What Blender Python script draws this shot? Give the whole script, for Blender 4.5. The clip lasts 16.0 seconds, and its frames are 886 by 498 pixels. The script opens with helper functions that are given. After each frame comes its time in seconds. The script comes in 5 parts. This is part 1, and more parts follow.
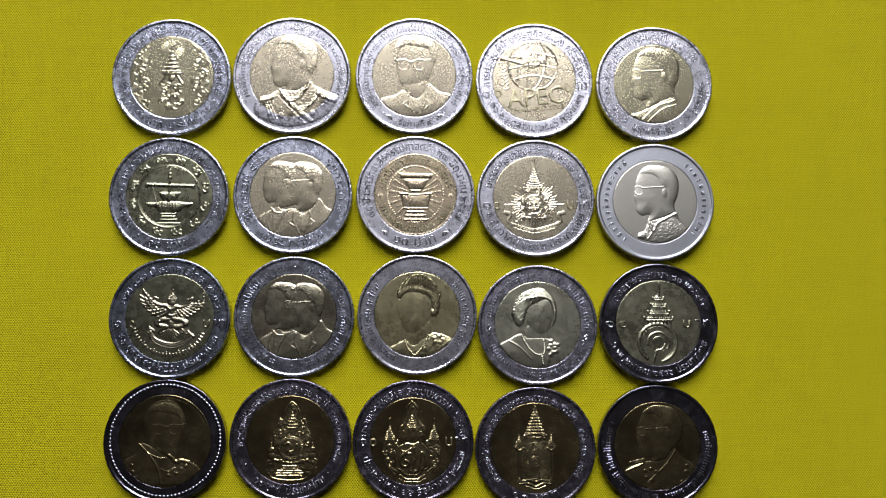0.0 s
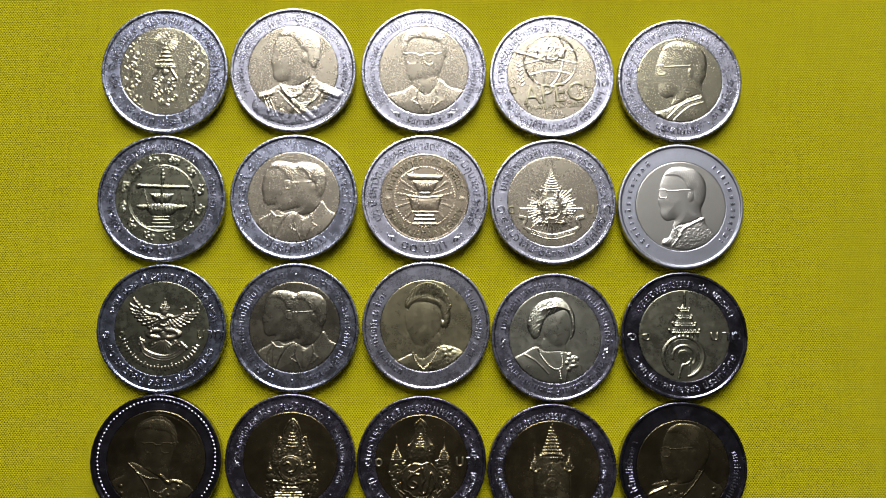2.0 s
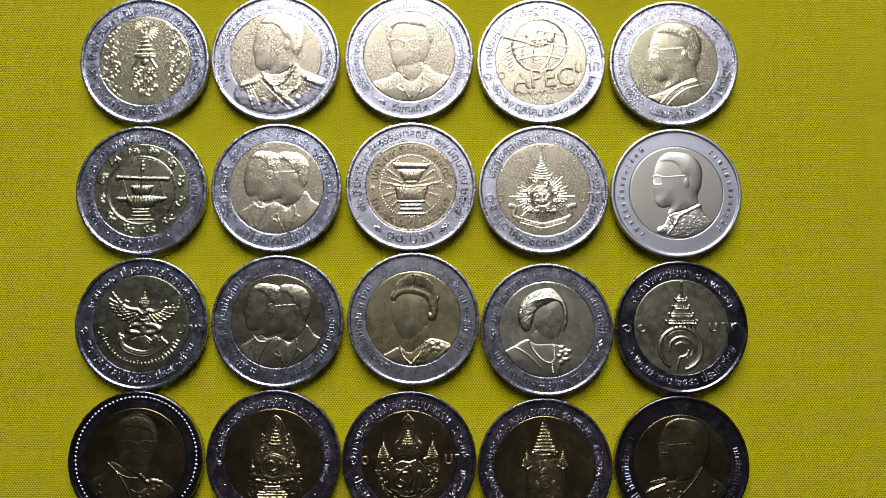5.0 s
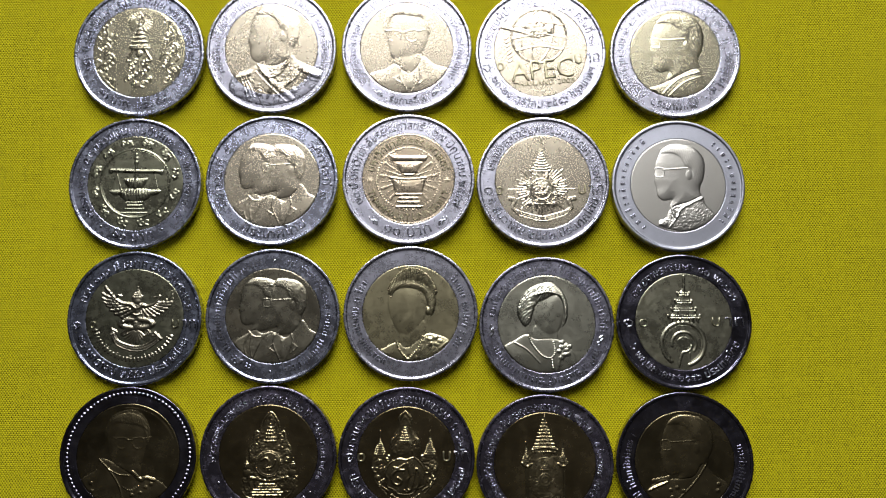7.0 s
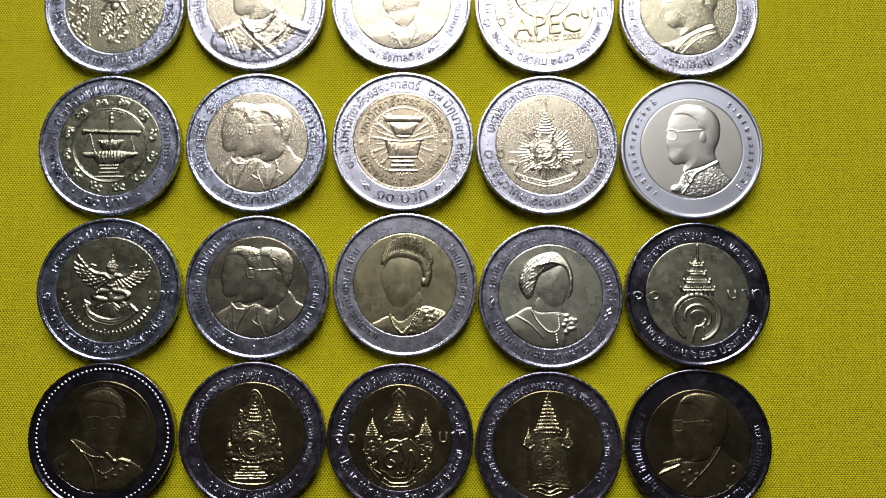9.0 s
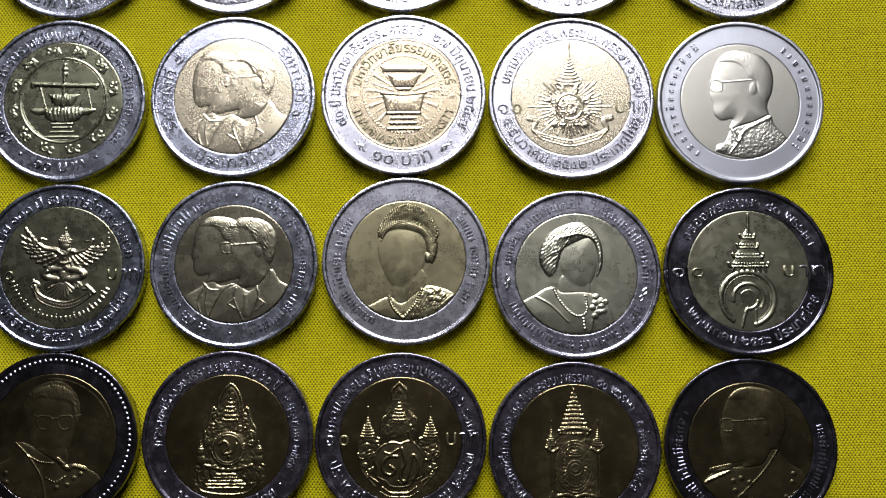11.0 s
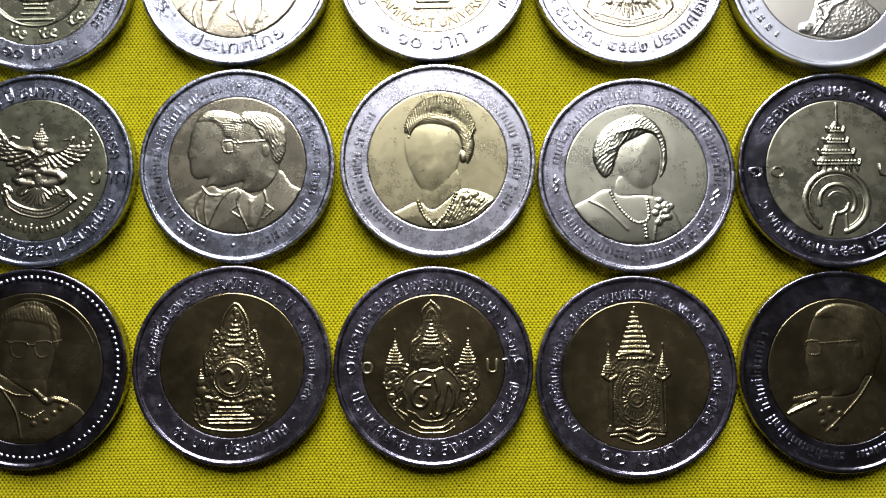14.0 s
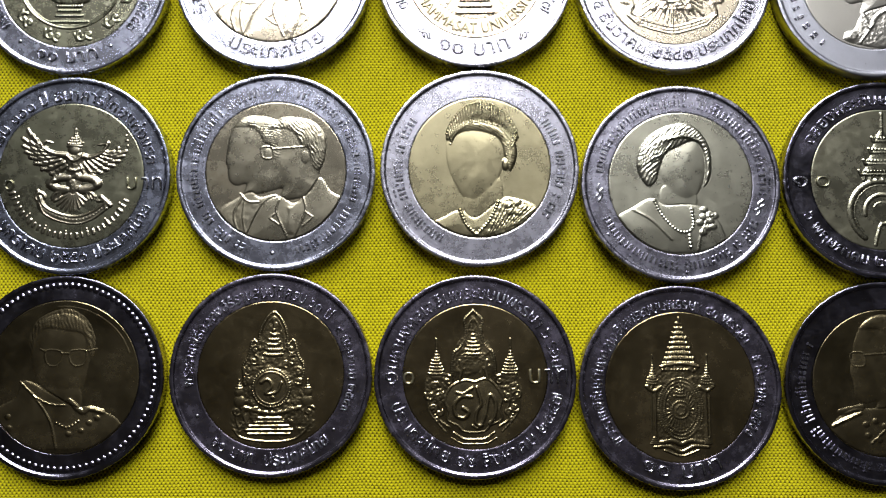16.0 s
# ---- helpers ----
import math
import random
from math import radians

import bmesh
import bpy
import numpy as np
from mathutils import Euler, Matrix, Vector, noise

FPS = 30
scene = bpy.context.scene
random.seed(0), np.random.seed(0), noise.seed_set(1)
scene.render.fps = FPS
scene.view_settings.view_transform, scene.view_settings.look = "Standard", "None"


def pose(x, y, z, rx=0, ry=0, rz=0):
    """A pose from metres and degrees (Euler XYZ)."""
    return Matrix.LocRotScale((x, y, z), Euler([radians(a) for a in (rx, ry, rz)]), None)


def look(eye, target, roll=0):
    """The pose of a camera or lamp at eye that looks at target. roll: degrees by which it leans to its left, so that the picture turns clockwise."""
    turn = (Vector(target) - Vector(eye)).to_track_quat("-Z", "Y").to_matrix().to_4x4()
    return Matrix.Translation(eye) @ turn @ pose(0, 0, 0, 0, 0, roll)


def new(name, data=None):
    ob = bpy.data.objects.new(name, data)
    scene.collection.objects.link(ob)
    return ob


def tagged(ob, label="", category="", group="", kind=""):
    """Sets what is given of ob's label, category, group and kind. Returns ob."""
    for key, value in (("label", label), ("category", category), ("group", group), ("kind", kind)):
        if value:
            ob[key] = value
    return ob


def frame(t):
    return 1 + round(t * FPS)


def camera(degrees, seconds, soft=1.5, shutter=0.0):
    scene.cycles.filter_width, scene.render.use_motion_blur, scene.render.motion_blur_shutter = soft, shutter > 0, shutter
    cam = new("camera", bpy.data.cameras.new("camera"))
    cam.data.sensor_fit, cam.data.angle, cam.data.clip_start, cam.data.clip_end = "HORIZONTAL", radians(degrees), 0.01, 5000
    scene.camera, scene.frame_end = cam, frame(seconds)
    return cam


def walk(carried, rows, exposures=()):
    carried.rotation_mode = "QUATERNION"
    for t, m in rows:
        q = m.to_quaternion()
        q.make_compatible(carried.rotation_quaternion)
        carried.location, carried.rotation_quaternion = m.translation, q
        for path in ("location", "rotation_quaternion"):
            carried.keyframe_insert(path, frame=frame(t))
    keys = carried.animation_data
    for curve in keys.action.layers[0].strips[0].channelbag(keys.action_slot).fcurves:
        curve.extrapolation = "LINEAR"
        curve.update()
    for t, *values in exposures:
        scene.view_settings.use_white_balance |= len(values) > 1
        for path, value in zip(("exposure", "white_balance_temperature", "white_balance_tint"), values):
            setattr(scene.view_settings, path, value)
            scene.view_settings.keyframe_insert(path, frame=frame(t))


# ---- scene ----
MM = 0.001
cam = camera(54.0, 16.0, soft=1.2)
# seconds, eye in metres, turn in degrees
ROWS = [
    (0.0, 0.00166, -0.00230, 0.19141, 4.988, -1.198, -0.086),
    (0.5, -0.00034, -0.00152, 0.19008, 4.602, -1.277, -0.015),
    (1.0, 0.00106, -0.00168, 0.18817, 4.737, -1.581, 0.048),
    (1.5, 0.00036, -0.00041, 0.18393, 4.825, -1.171, 0.051),
    (2.0, -0.00006, 0.00012, 0.17932, 4.986, -1.126, 0.127),
    (2.5, 0.00089, -0.00033, 0.17725, 5.143, -0.819, -0.041),
    (3.0, 0.00192, -0.00092, 0.17610, 5.566, -0.213, -0.276),
    (3.5, 0.00349, -0.00174, 0.17552, 5.604, -0.281, -0.186),
    (6.0, 0.00614, -0.00577, 0.17212, 6.218, 0.299, -0.377),
    (6.5, 0.00643, -0.00636, 0.17154, 6.254, 0.348, -0.273),
    (7.0, 0.00719, -0.00692, 0.17025, 6.536, 0.322, -0.300),
    (7.5, 0.00646, -0.00721, 0.16986, 6.508, 0.131, -0.266),
    (8.0, 0.00615, -0.00802, 0.16795, 6.358, 0.205, -0.106),
    (8.5, 0.00709, -0.00927, 0.16511, 6.434, 0.399, -0.409),
    (9.0, 0.00728, -0.01035, 0.15853, 6.086, 0.159, -0.208),
    (9.2, 0.00816, -0.01101, 0.15631, 6.153, 0.755, -0.322),
    (11.3, 0.00594, -0.01372, 0.13303, 6.220, 0.458, -0.335),
    (11.5, 0.00516, -0.01448, 0.13106, 6.155, 0.577, -0.367),
    (12.0, 0.00638, -0.01620, 0.12211, 4.970, 1.172, -0.667),
    (12.5, 0.00577, -0.01897, 0.12102, 4.764, 1.141, -0.664),
    (13.0, 0.00347, -0.01992, 0.11971, 5.567, 0.586, -0.508),
    (13.5, 0.00287, -0.02113, 0.11748, 5.189, 0.747, -0.557),
    (14.0, 0.00160, -0.02185, 0.11580, 4.982, 0.554, -0.621),
    (14.5, 0.00065, -0.02246, 0.11399, 5.033, 0.366, -0.651),
    (15.0, -0.00107, -0.02254, 0.11337, 5.083, -0.091, -0.573),
    (15.5, -0.00482, -0.02093, 0.11456, 5.252, -0.347, -0.357),
    (16.0, -0.00512, -0.02004, 0.11452, 4.726, -0.107, -0.376),
]
walk(cam, [(t, pose(x, y, z, rx, ry, rz)) for t, x, y, z, rx, ry, rz in ROWS],
     [(0, -0.08), (3.5, -0.14), (6.0, -0.22), (9.0, -0.17), (11.6, -0.10), (12.4, -0.05), (13.2, 0.07), (14.2, 0.24), (16.0, 0.24)])

# ---- world, window light, exposure ----
world = bpy.data.worlds.new("world")
world.use_nodes = True
scene.world = world
world.node_tree.nodes["Background"].inputs[0].default_value = (0.5, 0.52, 0.55, 1)
world.node_tree.nodes["Background"].inputs[1].default_value = 0.05

# large daylight source in front of the table, as coins mirror it; window added
WINDOW_W, WINDOW_H = 0.95, 1.3
WINDOW = look((-0.03, 1.15, 1.08), (-0.02, 0.0, 0.0))
window_light = new("window_light", bpy.data.lights.new("window_light", "AREA"))
window_light.data.shape, window_light.data.size, window_light.data.size_y = "RECTANGLE", WINDOW_W, WINDOW_H
window_light.data.energy, window_light.data.color = 41, (0.95, 0.97, 1.0)
window_light.matrix_world = WINDOW @ pose(0, 0, 0.01)


# ---- materials ----
def material(name):
    m = bpy.data.materials.new(name)
    m.use_nodes = True
    return m, m.node_tree.nodes, m.node_tree.links, m.node_tree.nodes["Principled BSDF"]


def math_node(nodes, links, op, a, b=None, c=None):
    n = nodes.new("ShaderNodeMath")
    n.operation = op
    for k, v in enumerate((a, b, c)):
        if v is None:
            continue
        if isinstance(v, (int, float)):
            n.inputs[k].default_value = v
        else:
            links.new(v, n.inputs[k])
    return n.outputs[0]


def noise_node(nodes, links, vector, scale, detail=3.0, rough=0.55):
    n = nodes.new("ShaderNodeTexNoise")
    n.inputs["Scale"].default_value, n.inputs["Detail"].default_value, n.inputs["Roughness"].default_value = scale, detail, rough
    if vector is not None:
        links.new(vector, n.inputs["Vector"])
    return n.outputs["Fac"]


def ramp(nodes, links, fac, stops):
    n = nodes.new("ShaderNodeValToRGB")
    while len(n.color_ramp.elements) < len(stops):
        n.color_ramp.elements.new(0.5)
    for e, (p, c) in zip(n.color_ramp.elements, stops):
        e.position, e.color = p, (*c, 1)
    links.new(fac, n.inputs[0])
    return n.outputs[0]


def mapped(nodes, links, vector, scale=(1, 1, 1), rot=(0, 0, 0)):
    n = nodes.new("ShaderNodeMapping")
    n.inputs["Scale"].default_value = scale
    n.inputs["Rotation"].default_value = [radians(a) for a in rot]
    links.new(vector, n.inputs["Vector"])
    return n.outputs[0]


def cloth_material():
    m, nodes, links, b = material("woven_cotton")
    at = nodes.new("ShaderNodeTexCoord").outputs["Object"]
    # threads wander a little
    wander = nodes.new("ShaderNodeTexNoise")
    wander.inputs["Scale"].default_value, wander.inputs["Detail"].default_value = 220, 5
    links.new(at, wander.inputs["Vector"])
    shift = nodes.new("ShaderNodeVectorMath")
    shift.operation = "MULTIPLY_ADD"
    links.new(wander.outputs["Color"], shift.inputs[0])
    shift.inputs[1].default_value = (0.0005, 0.0005, 0)
    links.new(at, shift.inputs[2])
    sep = nodes.new("ShaderNodeSeparateXYZ")
    links.new(shift.outputs[0], sep.inputs[0])
    u = math_node(nodes, links, "MULTIPLY", sep.outputs[0], math.pi / 0.00027)
    v = math_node(nodes, links, "MULTIPLY", sep.outputs[1], math.pi / 0.00037)
    su, sv = math_node(nodes, links, "SINE", u), math_node(nodes, links, "SINE", v)
    over = math_node(nodes, links, "MULTIPLY", su, sv)
    warp = math_node(nodes, links, "ABSOLUTE", su)
    weft = math_node(nodes, links, "ABSOLUTE", sv)
    warp = math_node(nodes, links, "MULTIPLY_ADD", over, 0.55, warp)
    weft = math_node(nodes, links, "MULTIPLY_ADD", over, -0.30, weft)
    height = math_node(nodes, links, "MAXIMUM", warp, weft)
    # thicker and thinner yarns
    slub_x = noise_node(nodes, links, mapped(nodes, links, at, (60, 3000, 1)), 1.0, 2)
    slub_y = noise_node(nodes, links, mapped(nodes, links, at, (2600, 50, 1)), 1.0, 2)
    slubs = math_node(nodes, links, "ADD", slub_x, slub_y)
    big = noise_node(nodes, links, at, 25, 3)
    depth = math_node(nodes, links, "MULTIPLY_ADD", slubs, 0.9, height)
    fuzz = noise_node(nodes, links, at, 9000, 2)
    depth = math_node(nodes, links, "MULTIPLY_ADD", fuzz, 0.35, depth)
    bump = nodes.new("ShaderNodeBump")
    bump.inputs["Strength"].default_value, bump.inputs["Distance"].default_value = 1.0, 0.00009
    links.new(depth, bump.inputs["Height"])
    links.new(bump.outputs[0], b.inputs["Normal"])
    # open meshes in staggered rows between the yarn crowns, their shade painted in colour
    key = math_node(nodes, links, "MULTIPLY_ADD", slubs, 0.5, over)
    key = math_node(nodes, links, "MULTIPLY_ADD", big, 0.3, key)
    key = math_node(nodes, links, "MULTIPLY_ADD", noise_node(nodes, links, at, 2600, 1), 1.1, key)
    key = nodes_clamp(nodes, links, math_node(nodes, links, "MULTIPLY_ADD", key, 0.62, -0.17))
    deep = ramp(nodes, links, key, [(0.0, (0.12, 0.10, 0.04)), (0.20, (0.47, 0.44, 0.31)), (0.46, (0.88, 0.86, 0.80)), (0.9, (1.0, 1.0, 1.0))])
    top = nodes_clamp(nodes, links, math_node(nodes, links, "MULTIPLY_ADD", math_node(nodes, links, "SUBTRACT", warp, weft), 0.8, 0.5))
    yarn = ramp(nodes, links, top, [(0.0, (0.52, 0.46, 0.004)), (1.0, (0.67, 0.595, 0.007))])
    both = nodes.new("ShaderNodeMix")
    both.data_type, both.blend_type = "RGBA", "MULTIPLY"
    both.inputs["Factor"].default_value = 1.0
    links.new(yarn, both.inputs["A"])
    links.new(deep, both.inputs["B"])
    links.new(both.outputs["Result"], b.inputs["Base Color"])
    b.inputs["Roughness"].default_value = 0.85
    b.inputs["Specular IOR Level"].default_value = 0.15
    b.inputs["Sheen Weight"].default_value = 0.05
    return m


def metal_material(name, color, tarnish, rough, stain=0.4, scratch=1.0, patchy=0.30, spread=250, scuff=0.3):
    """Coin metal: a base colour, the tone of its tarnish, how much of it, and handling scratches."""
    m, nodes, links, b = material(name)
    at = nodes.new("ShaderNodeTexCoord").outputs["Object"]
    info = nodes.new("ShaderNodeObjectInfo")
    off = nodes.new("ShaderNodeVectorMath")
    off.operation = "MULTIPLY_ADD"
    links.new(info.outputs["Random"], off.inputs[0])
    off.inputs[1].default_value = (0.7, 0.4, 0.0)
    links.new(at, off.inputs[2])
    at = off.outputs[0]
    fine = 1.0 if "nickel" in name else 0.4
    cloud = noise_node(nodes, links, at, spread, 4, 0.6)
    speck = noise_node(nodes, links, at, 2200, 3, 0.6)
    mix = nodes.new("ShaderNodeMix")
    mix.data_type = "RGBA"
    mix.inputs["A"].default_value, mix.inputs["B"].default_value = (*color, 1), (*tarnish, 1)
    fac = math_node(nodes, links, "MULTIPLY_ADD", speck, 0.35 * fine, math_node(nodes, links, "ADD", cloud, 0.175 * (1 - fine)))
    mottle = noise_node(nodes, links, at, 750, 5, 0.65)
    fac = math_node(nodes, links, "MULTIPLY_ADD", mottle, 0.7, fac)
    fac = math_node(nodes, links, "SUBTRACT", fac, 0.90)
    fac = nodes_clamp(nodes, links, math_node(nodes, links, "MULTIPLY", fac, 2.3 * stain))
    links.new(fac, mix.inputs["Factor"])
    pits = noise_node(nodes, links, at, 1500, 2, 0.5)
    pits = nodes_clamp(nodes, links, math_node(nodes, links, "MULTIPLY_ADD", pits, 9.0, -6.1))
    pits = math_node(nodes, links, "MULTIPLY", pits, nodes_clamp(nodes, links, math_node(nodes, links, "MULTIPLY_ADD", cloud, 4.0, -1.7)))
    dirty = nodes.new("ShaderNodeMix")
    dirty.data_type = "RGBA"
    links.new(math_node(nodes, links, "MULTIPLY", pits, 0.75), dirty.inputs["Factor"])
    links.new(mix.outputs["Result"], dirty.inputs["A"])
    dirty.inputs["B"].default_value = (0.05, 0.045, 0.04, 1)
    links.new(dirty.outputs["Result"], b.inputs["Base Color"])
    b.inputs["Metallic"].default_value = 1.0
    r = math_node(nodes, links, "MULTIPLY_ADD", cloud, patchy, rough - patchy / 2)
    r = math_node(nodes, links, "MULTIPLY_ADD", speck, 0.10 * fine, math_node(nodes, links, "ADD", r, 0.05 * (1 - fine)))
    # rubbed spots, from knocking against other coins
    rub = noise_node(nodes, links, at, 780, 5, 0.68)
    rub = nodes_clamp(nodes, links, math_node(nodes, links, "MULTIPLY_ADD", rub, 2.6, -1.2))
    r = math_node(nodes, links, "MULTIPLY_ADD", rub, 0.16 * scuff, r)
    links.new(math_node(nodes, links, "SUBTRACT", r, 0.05), b.inputs["Roughness"])
    lines = None
    for turn, sx in ((25, 260), (-40, 330), (78, 240)):
        n = noise_node(nodes, links, mapped(nodes, links, at, (sx, 7500, 1), (0, 0, turn)), 1.0, 2)
        n = math_node(nodes, links, "POWER", n, 5.0)
        lines = n if lines is None else math_node(nodes, links, "ADD", lines, n)
    grain = noise_node(nodes, links, at, 5200, 2)
    h = math_node(nodes, links, "MULTIPLY_ADD", lines, -2.2 * scratch, math_node(nodes, links, "MULTIPLY", grain, fine))
    h = math_node(nodes, links, "MULTIPLY_ADD", rub, -1.2 * scuff, h)
    bump = nodes.new("ShaderNodeBump")
    bump.inputs["Strength"].default_value, bump.inputs["Distance"].default_value = 0.5 if "nickel" in name else 0.2, 0.000010
    links.new(h, bump.inputs["Height"])
    links.new(bump.outputs[0], b.inputs["Normal"])
    return m


def nodes_clamp(nodes, links, value):
    n = nodes.new("ShaderNodeClamp")
    links.new(value, n.inputs[0])
    return n.outputs[0]


def plaster_material():
    m, nodes, links, b = material("plaster")
    at = nodes.new("ShaderNodeTexCoord").outputs["Object"]
    links.new(ramp(nodes, links, noise_node(nodes, links, at, 3), [(0.3, (0.035, 0.030, 0.026)), (0.7, (0.050, 0.043, 0.037))]), b.inputs["Base Color"])
    b.inputs["Roughness"].default_value = 0.9
    return m


def wood_material():
    m, nodes, links, b = material("wood")
    at = nodes.new("ShaderNodeTexCoord").outputs["Object"]
    grain = noise_node(nodes, links, mapped(nodes, links, at, (2, 40, 2)), 1.0, 4)
    links.new(ramp(nodes, links, grain, [(0.3, (0.06, 0.035, 0.02)), (0.7, (0.12, 0.075, 0.045))]), b.inputs["Base Color"])
    b.inputs["Roughness"].default_value = 0.6
    return m


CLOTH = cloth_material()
PLASTER = plaster_material()
WOOD = wood_material()
NICKEL = metal_material("cupronickel", (0.69, 0.67, 0.765), (0.44, 0.42, 0.49), 0.265, 0.6, 0.45, 0.16, 250, 0.6)
NICKEL_WORN = metal_material("cupronickel_worn", (0.64, 0.65, 0.79), (0.32, 0.325, 0.41), 0.24, 0.8, 0.7, 0.25, 250, 1.0)
NICKEL_MOTTLED = metal_material("cupronickel_mottled", (0.58, 0.56, 0.67), (0.26, 0.245, 0.31), 0.26, 1.2, 0.6, 0.3, 420, 0.9)
NICKEL_SATIN = metal_material("cupronickel_satin", (0.60, 0.60, 0.67), (0.48, 0.48, 0.53), 0.35, 0.4, 0.3, 0.08)
NICKEL_LILAC = metal_material("cupronickel_lilac", (0.49, 0.45, 0.575), (0.20, 0.17, 0.235), 0.225, 0.9, 0.6, 0.32, 250, 0.9)
NICKEL_DULL = metal_material("cupronickel_dull", (0.44, 0.42, 0.53), (0.16, 0.14, 0.19), 0.18, 0.7, 0.6, 0.35, 250, 0.7)
NICKEL_SLATE = metal_material("cupronickel_slate", (0.54, 0.57, 0.72), (0.25, 0.265, 0.345), 0.24, 0.7, 0.7, 0.25, 250, 0.9)
NICKEL_LETTER = metal_material("cupronickel_letter", (0.64, 0.63, 0.70), (0.42, 0.41, 0.46), 0.24, 0.3, 0.2)
BRONZE = metal_material("aluminium_bronze", (0.60, 0.545, 0.39), (0.36, 0.30, 0.18), 0.26, 0.5, 0.4, 0.14, 250, 0.1)
BRONZE_PALE = metal_material("aluminium_bronze_pale", (0.64, 0.555, 0.425), (0.46, 0.39, 0.275), 0.27, 0.4, 0.3, 0.10, 250, 0.08)
BRONZE_ROSY = metal_material("aluminium_bronze_rosy", (0.58, 0.475, 0.345), (0.40, 0.31, 0.20), 0.27, 0.5, 0.3, 0.12, 250, 0.1)
BRONZE_SATIN = metal_material("aluminium_bronze_satin", (0.62, 0.585, 0.525), (0.54, 0.50, 0.44), 0.33, 0.3, 0.3, 0.06)
BRONZE_TONED = metal_material("aluminium_bronze_toned", (0.42, 0.335, 0.185), (0.24, 0.17, 0.09), 0.235, 0.6, 0.5, 0.30, 90, 0.4)
BRONZE_STAINED = metal_material("aluminium_bronze_stained", (0.47, 0.42, 0.315), (0.24, 0.19, 0.125), 0.27, 0.7, 0.8, 0.28, 120, 0.45)
BRONZE_MATT = metal_material("aluminium_bronze_matt", (0.58, 0.51, 0.315), (0.40, 0.345, 0.20), 0.275, 0.5, 0.6, 0.14, 160, 0.6)
BRONZE_SILVERY = metal_material("aluminium_bronze_silvery", (0.60, 0.575, 0.46), (0.42, 0.40, 0.30), 0.28, 0.5, 0.6, 0.14, 160, 0.6)
BRONZE_BLOTCHED = metal_material("aluminium_bronze_blotched", (0.52, 0.495, 0.365), (0.24, 0.225, 0.15), 0.28, 0.8, 0.6, 0.28, 130, 0.8)
BRONZE_LETTER = metal_material("aluminium_bronze_letter", (0.58, 0.52, 0.35), (0.34, 0.29, 0.18), 0.32, 0.5, 0.4)
BRONZE_DARK = metal_material("aluminium_bronze_dark", (0.40, 0.33, 0.19), (0.20, 0.15, 0.08), 0.225, 0.6, 0.5, 0.32, 130)
BRONZE_OLIVE = metal_material("aluminium_bronze_olive", (0.44, 0.425, 0.305), (0.24, 0.245, 0.16), 0.265, 0.7, 0.9, 0.24, 130, 0.9)
BRONZE_RELIEF_PALE = metal_material("aluminium_bronze_relief_pale", (0.50, 0.455, 0.345), (0.27, 0.23, 0.15), 0.275, 0.6, 0.8, 0.24, 120, 0.45)
BRONZE_RELIEF = metal_material("aluminium_bronze_relief", (0.53, 0.435, 0.25), (0.34, 0.26, 0.14), 0.245, 0.5, 0.4, 0.2)


# ---- building helpers ----
def link_mesh(name, me, mat, parent=None, label="", smooth=True):
    me.materials.append(mat)
    if smooth:
        me.shade_smooth()
    ob = new(name, me)
    ob.parent = parent
    return tagged(ob, label)


def part(name, bm, mat, parent=None, label="", smooth=False):
    me = bpy.data.meshes.new(name)
    bm.to_mesh(me)
    bm.free()
    return link_mesh(name, me, mat, parent, label, smooth)


def lathe(profile, n=180, reeds=0, cap=True, seed=0.0):
    """Turned about z from rows of radius and height in mm; reeds: how deep the milled edge is cut, where the radius is over 12.9."""
    bm = bmesh.new()
    rings = []
    for r, z in profile:
        row = []
        for k in range(n):
            a = 2 * math.pi * k / n
            rr = r - (reeds if reeds and r > 12.9 and k % 2 and (k // 36) % 2 == 0 else 0)
            x, y = math.cos(a), math.sin(a)
            # struck faces are never quite flat, and rims are knocked
            zz = z + (0.011 * noise.noise(Vector((x * r * 0.2, y * r * 0.2, seed))) if 1.85 < z else 0)
            if r > 12.3 and z > 1.9:
                knock = noise.noise(Vector((x * 14, y * 14, seed + 5))) + 0.7 * noise.noise(Vector((x * 45, y * 45, seed + 9)))
                rr, zz = rr + 0.022 * knock, zz + 0.014 * knock
            row.append(bm.verts.new((rr * x * MM, rr * y * MM, zz * MM)))
        rings.append(row)
    for a, b in zip(rings, rings[1:]):
        for k in range(n):
            bm.faces.new((a[k], a[(k + 1) % n], b[(k + 1) % n], b[k]))
    if cap:
        bm.faces.new(rings[-1])
    bm.normal_update()
    return bm


# ---- relief: a field of heights over a coin, in mm ----
HALF, STEP = 11.9, 0.068
GRID = np.arange(-HALF, HALF + STEP / 2, STEP)
ROUGH = np.random.default_rng(3)


def curve_points(pts, closed=False, n=6):
    """A smooth line through the points."""
    p = np.array(pts, float)
    if len(p) < 3:
        return p
    if closed:
        q = np.vstack([p[-1], p, p[0], p[1]])
    else:
        q = np.vstack([2 * p[0] - p[1], p, 2 * p[-1] - p[-2]])
    t = np.arange(n)[:, None] / n
    out = []
    for a, b, c, d in zip(q, q[1:], q[2:], q[3:]):
        out.append(0.5 * (2 * b + (c - a) * t + (2 * a - 5 * b + 4 * c - d) * t**2 + (3 * b - a - 3 * c + d) * t**3))
    out = np.vstack(out)
    return out if closed else np.vstack([out, p[-1]])


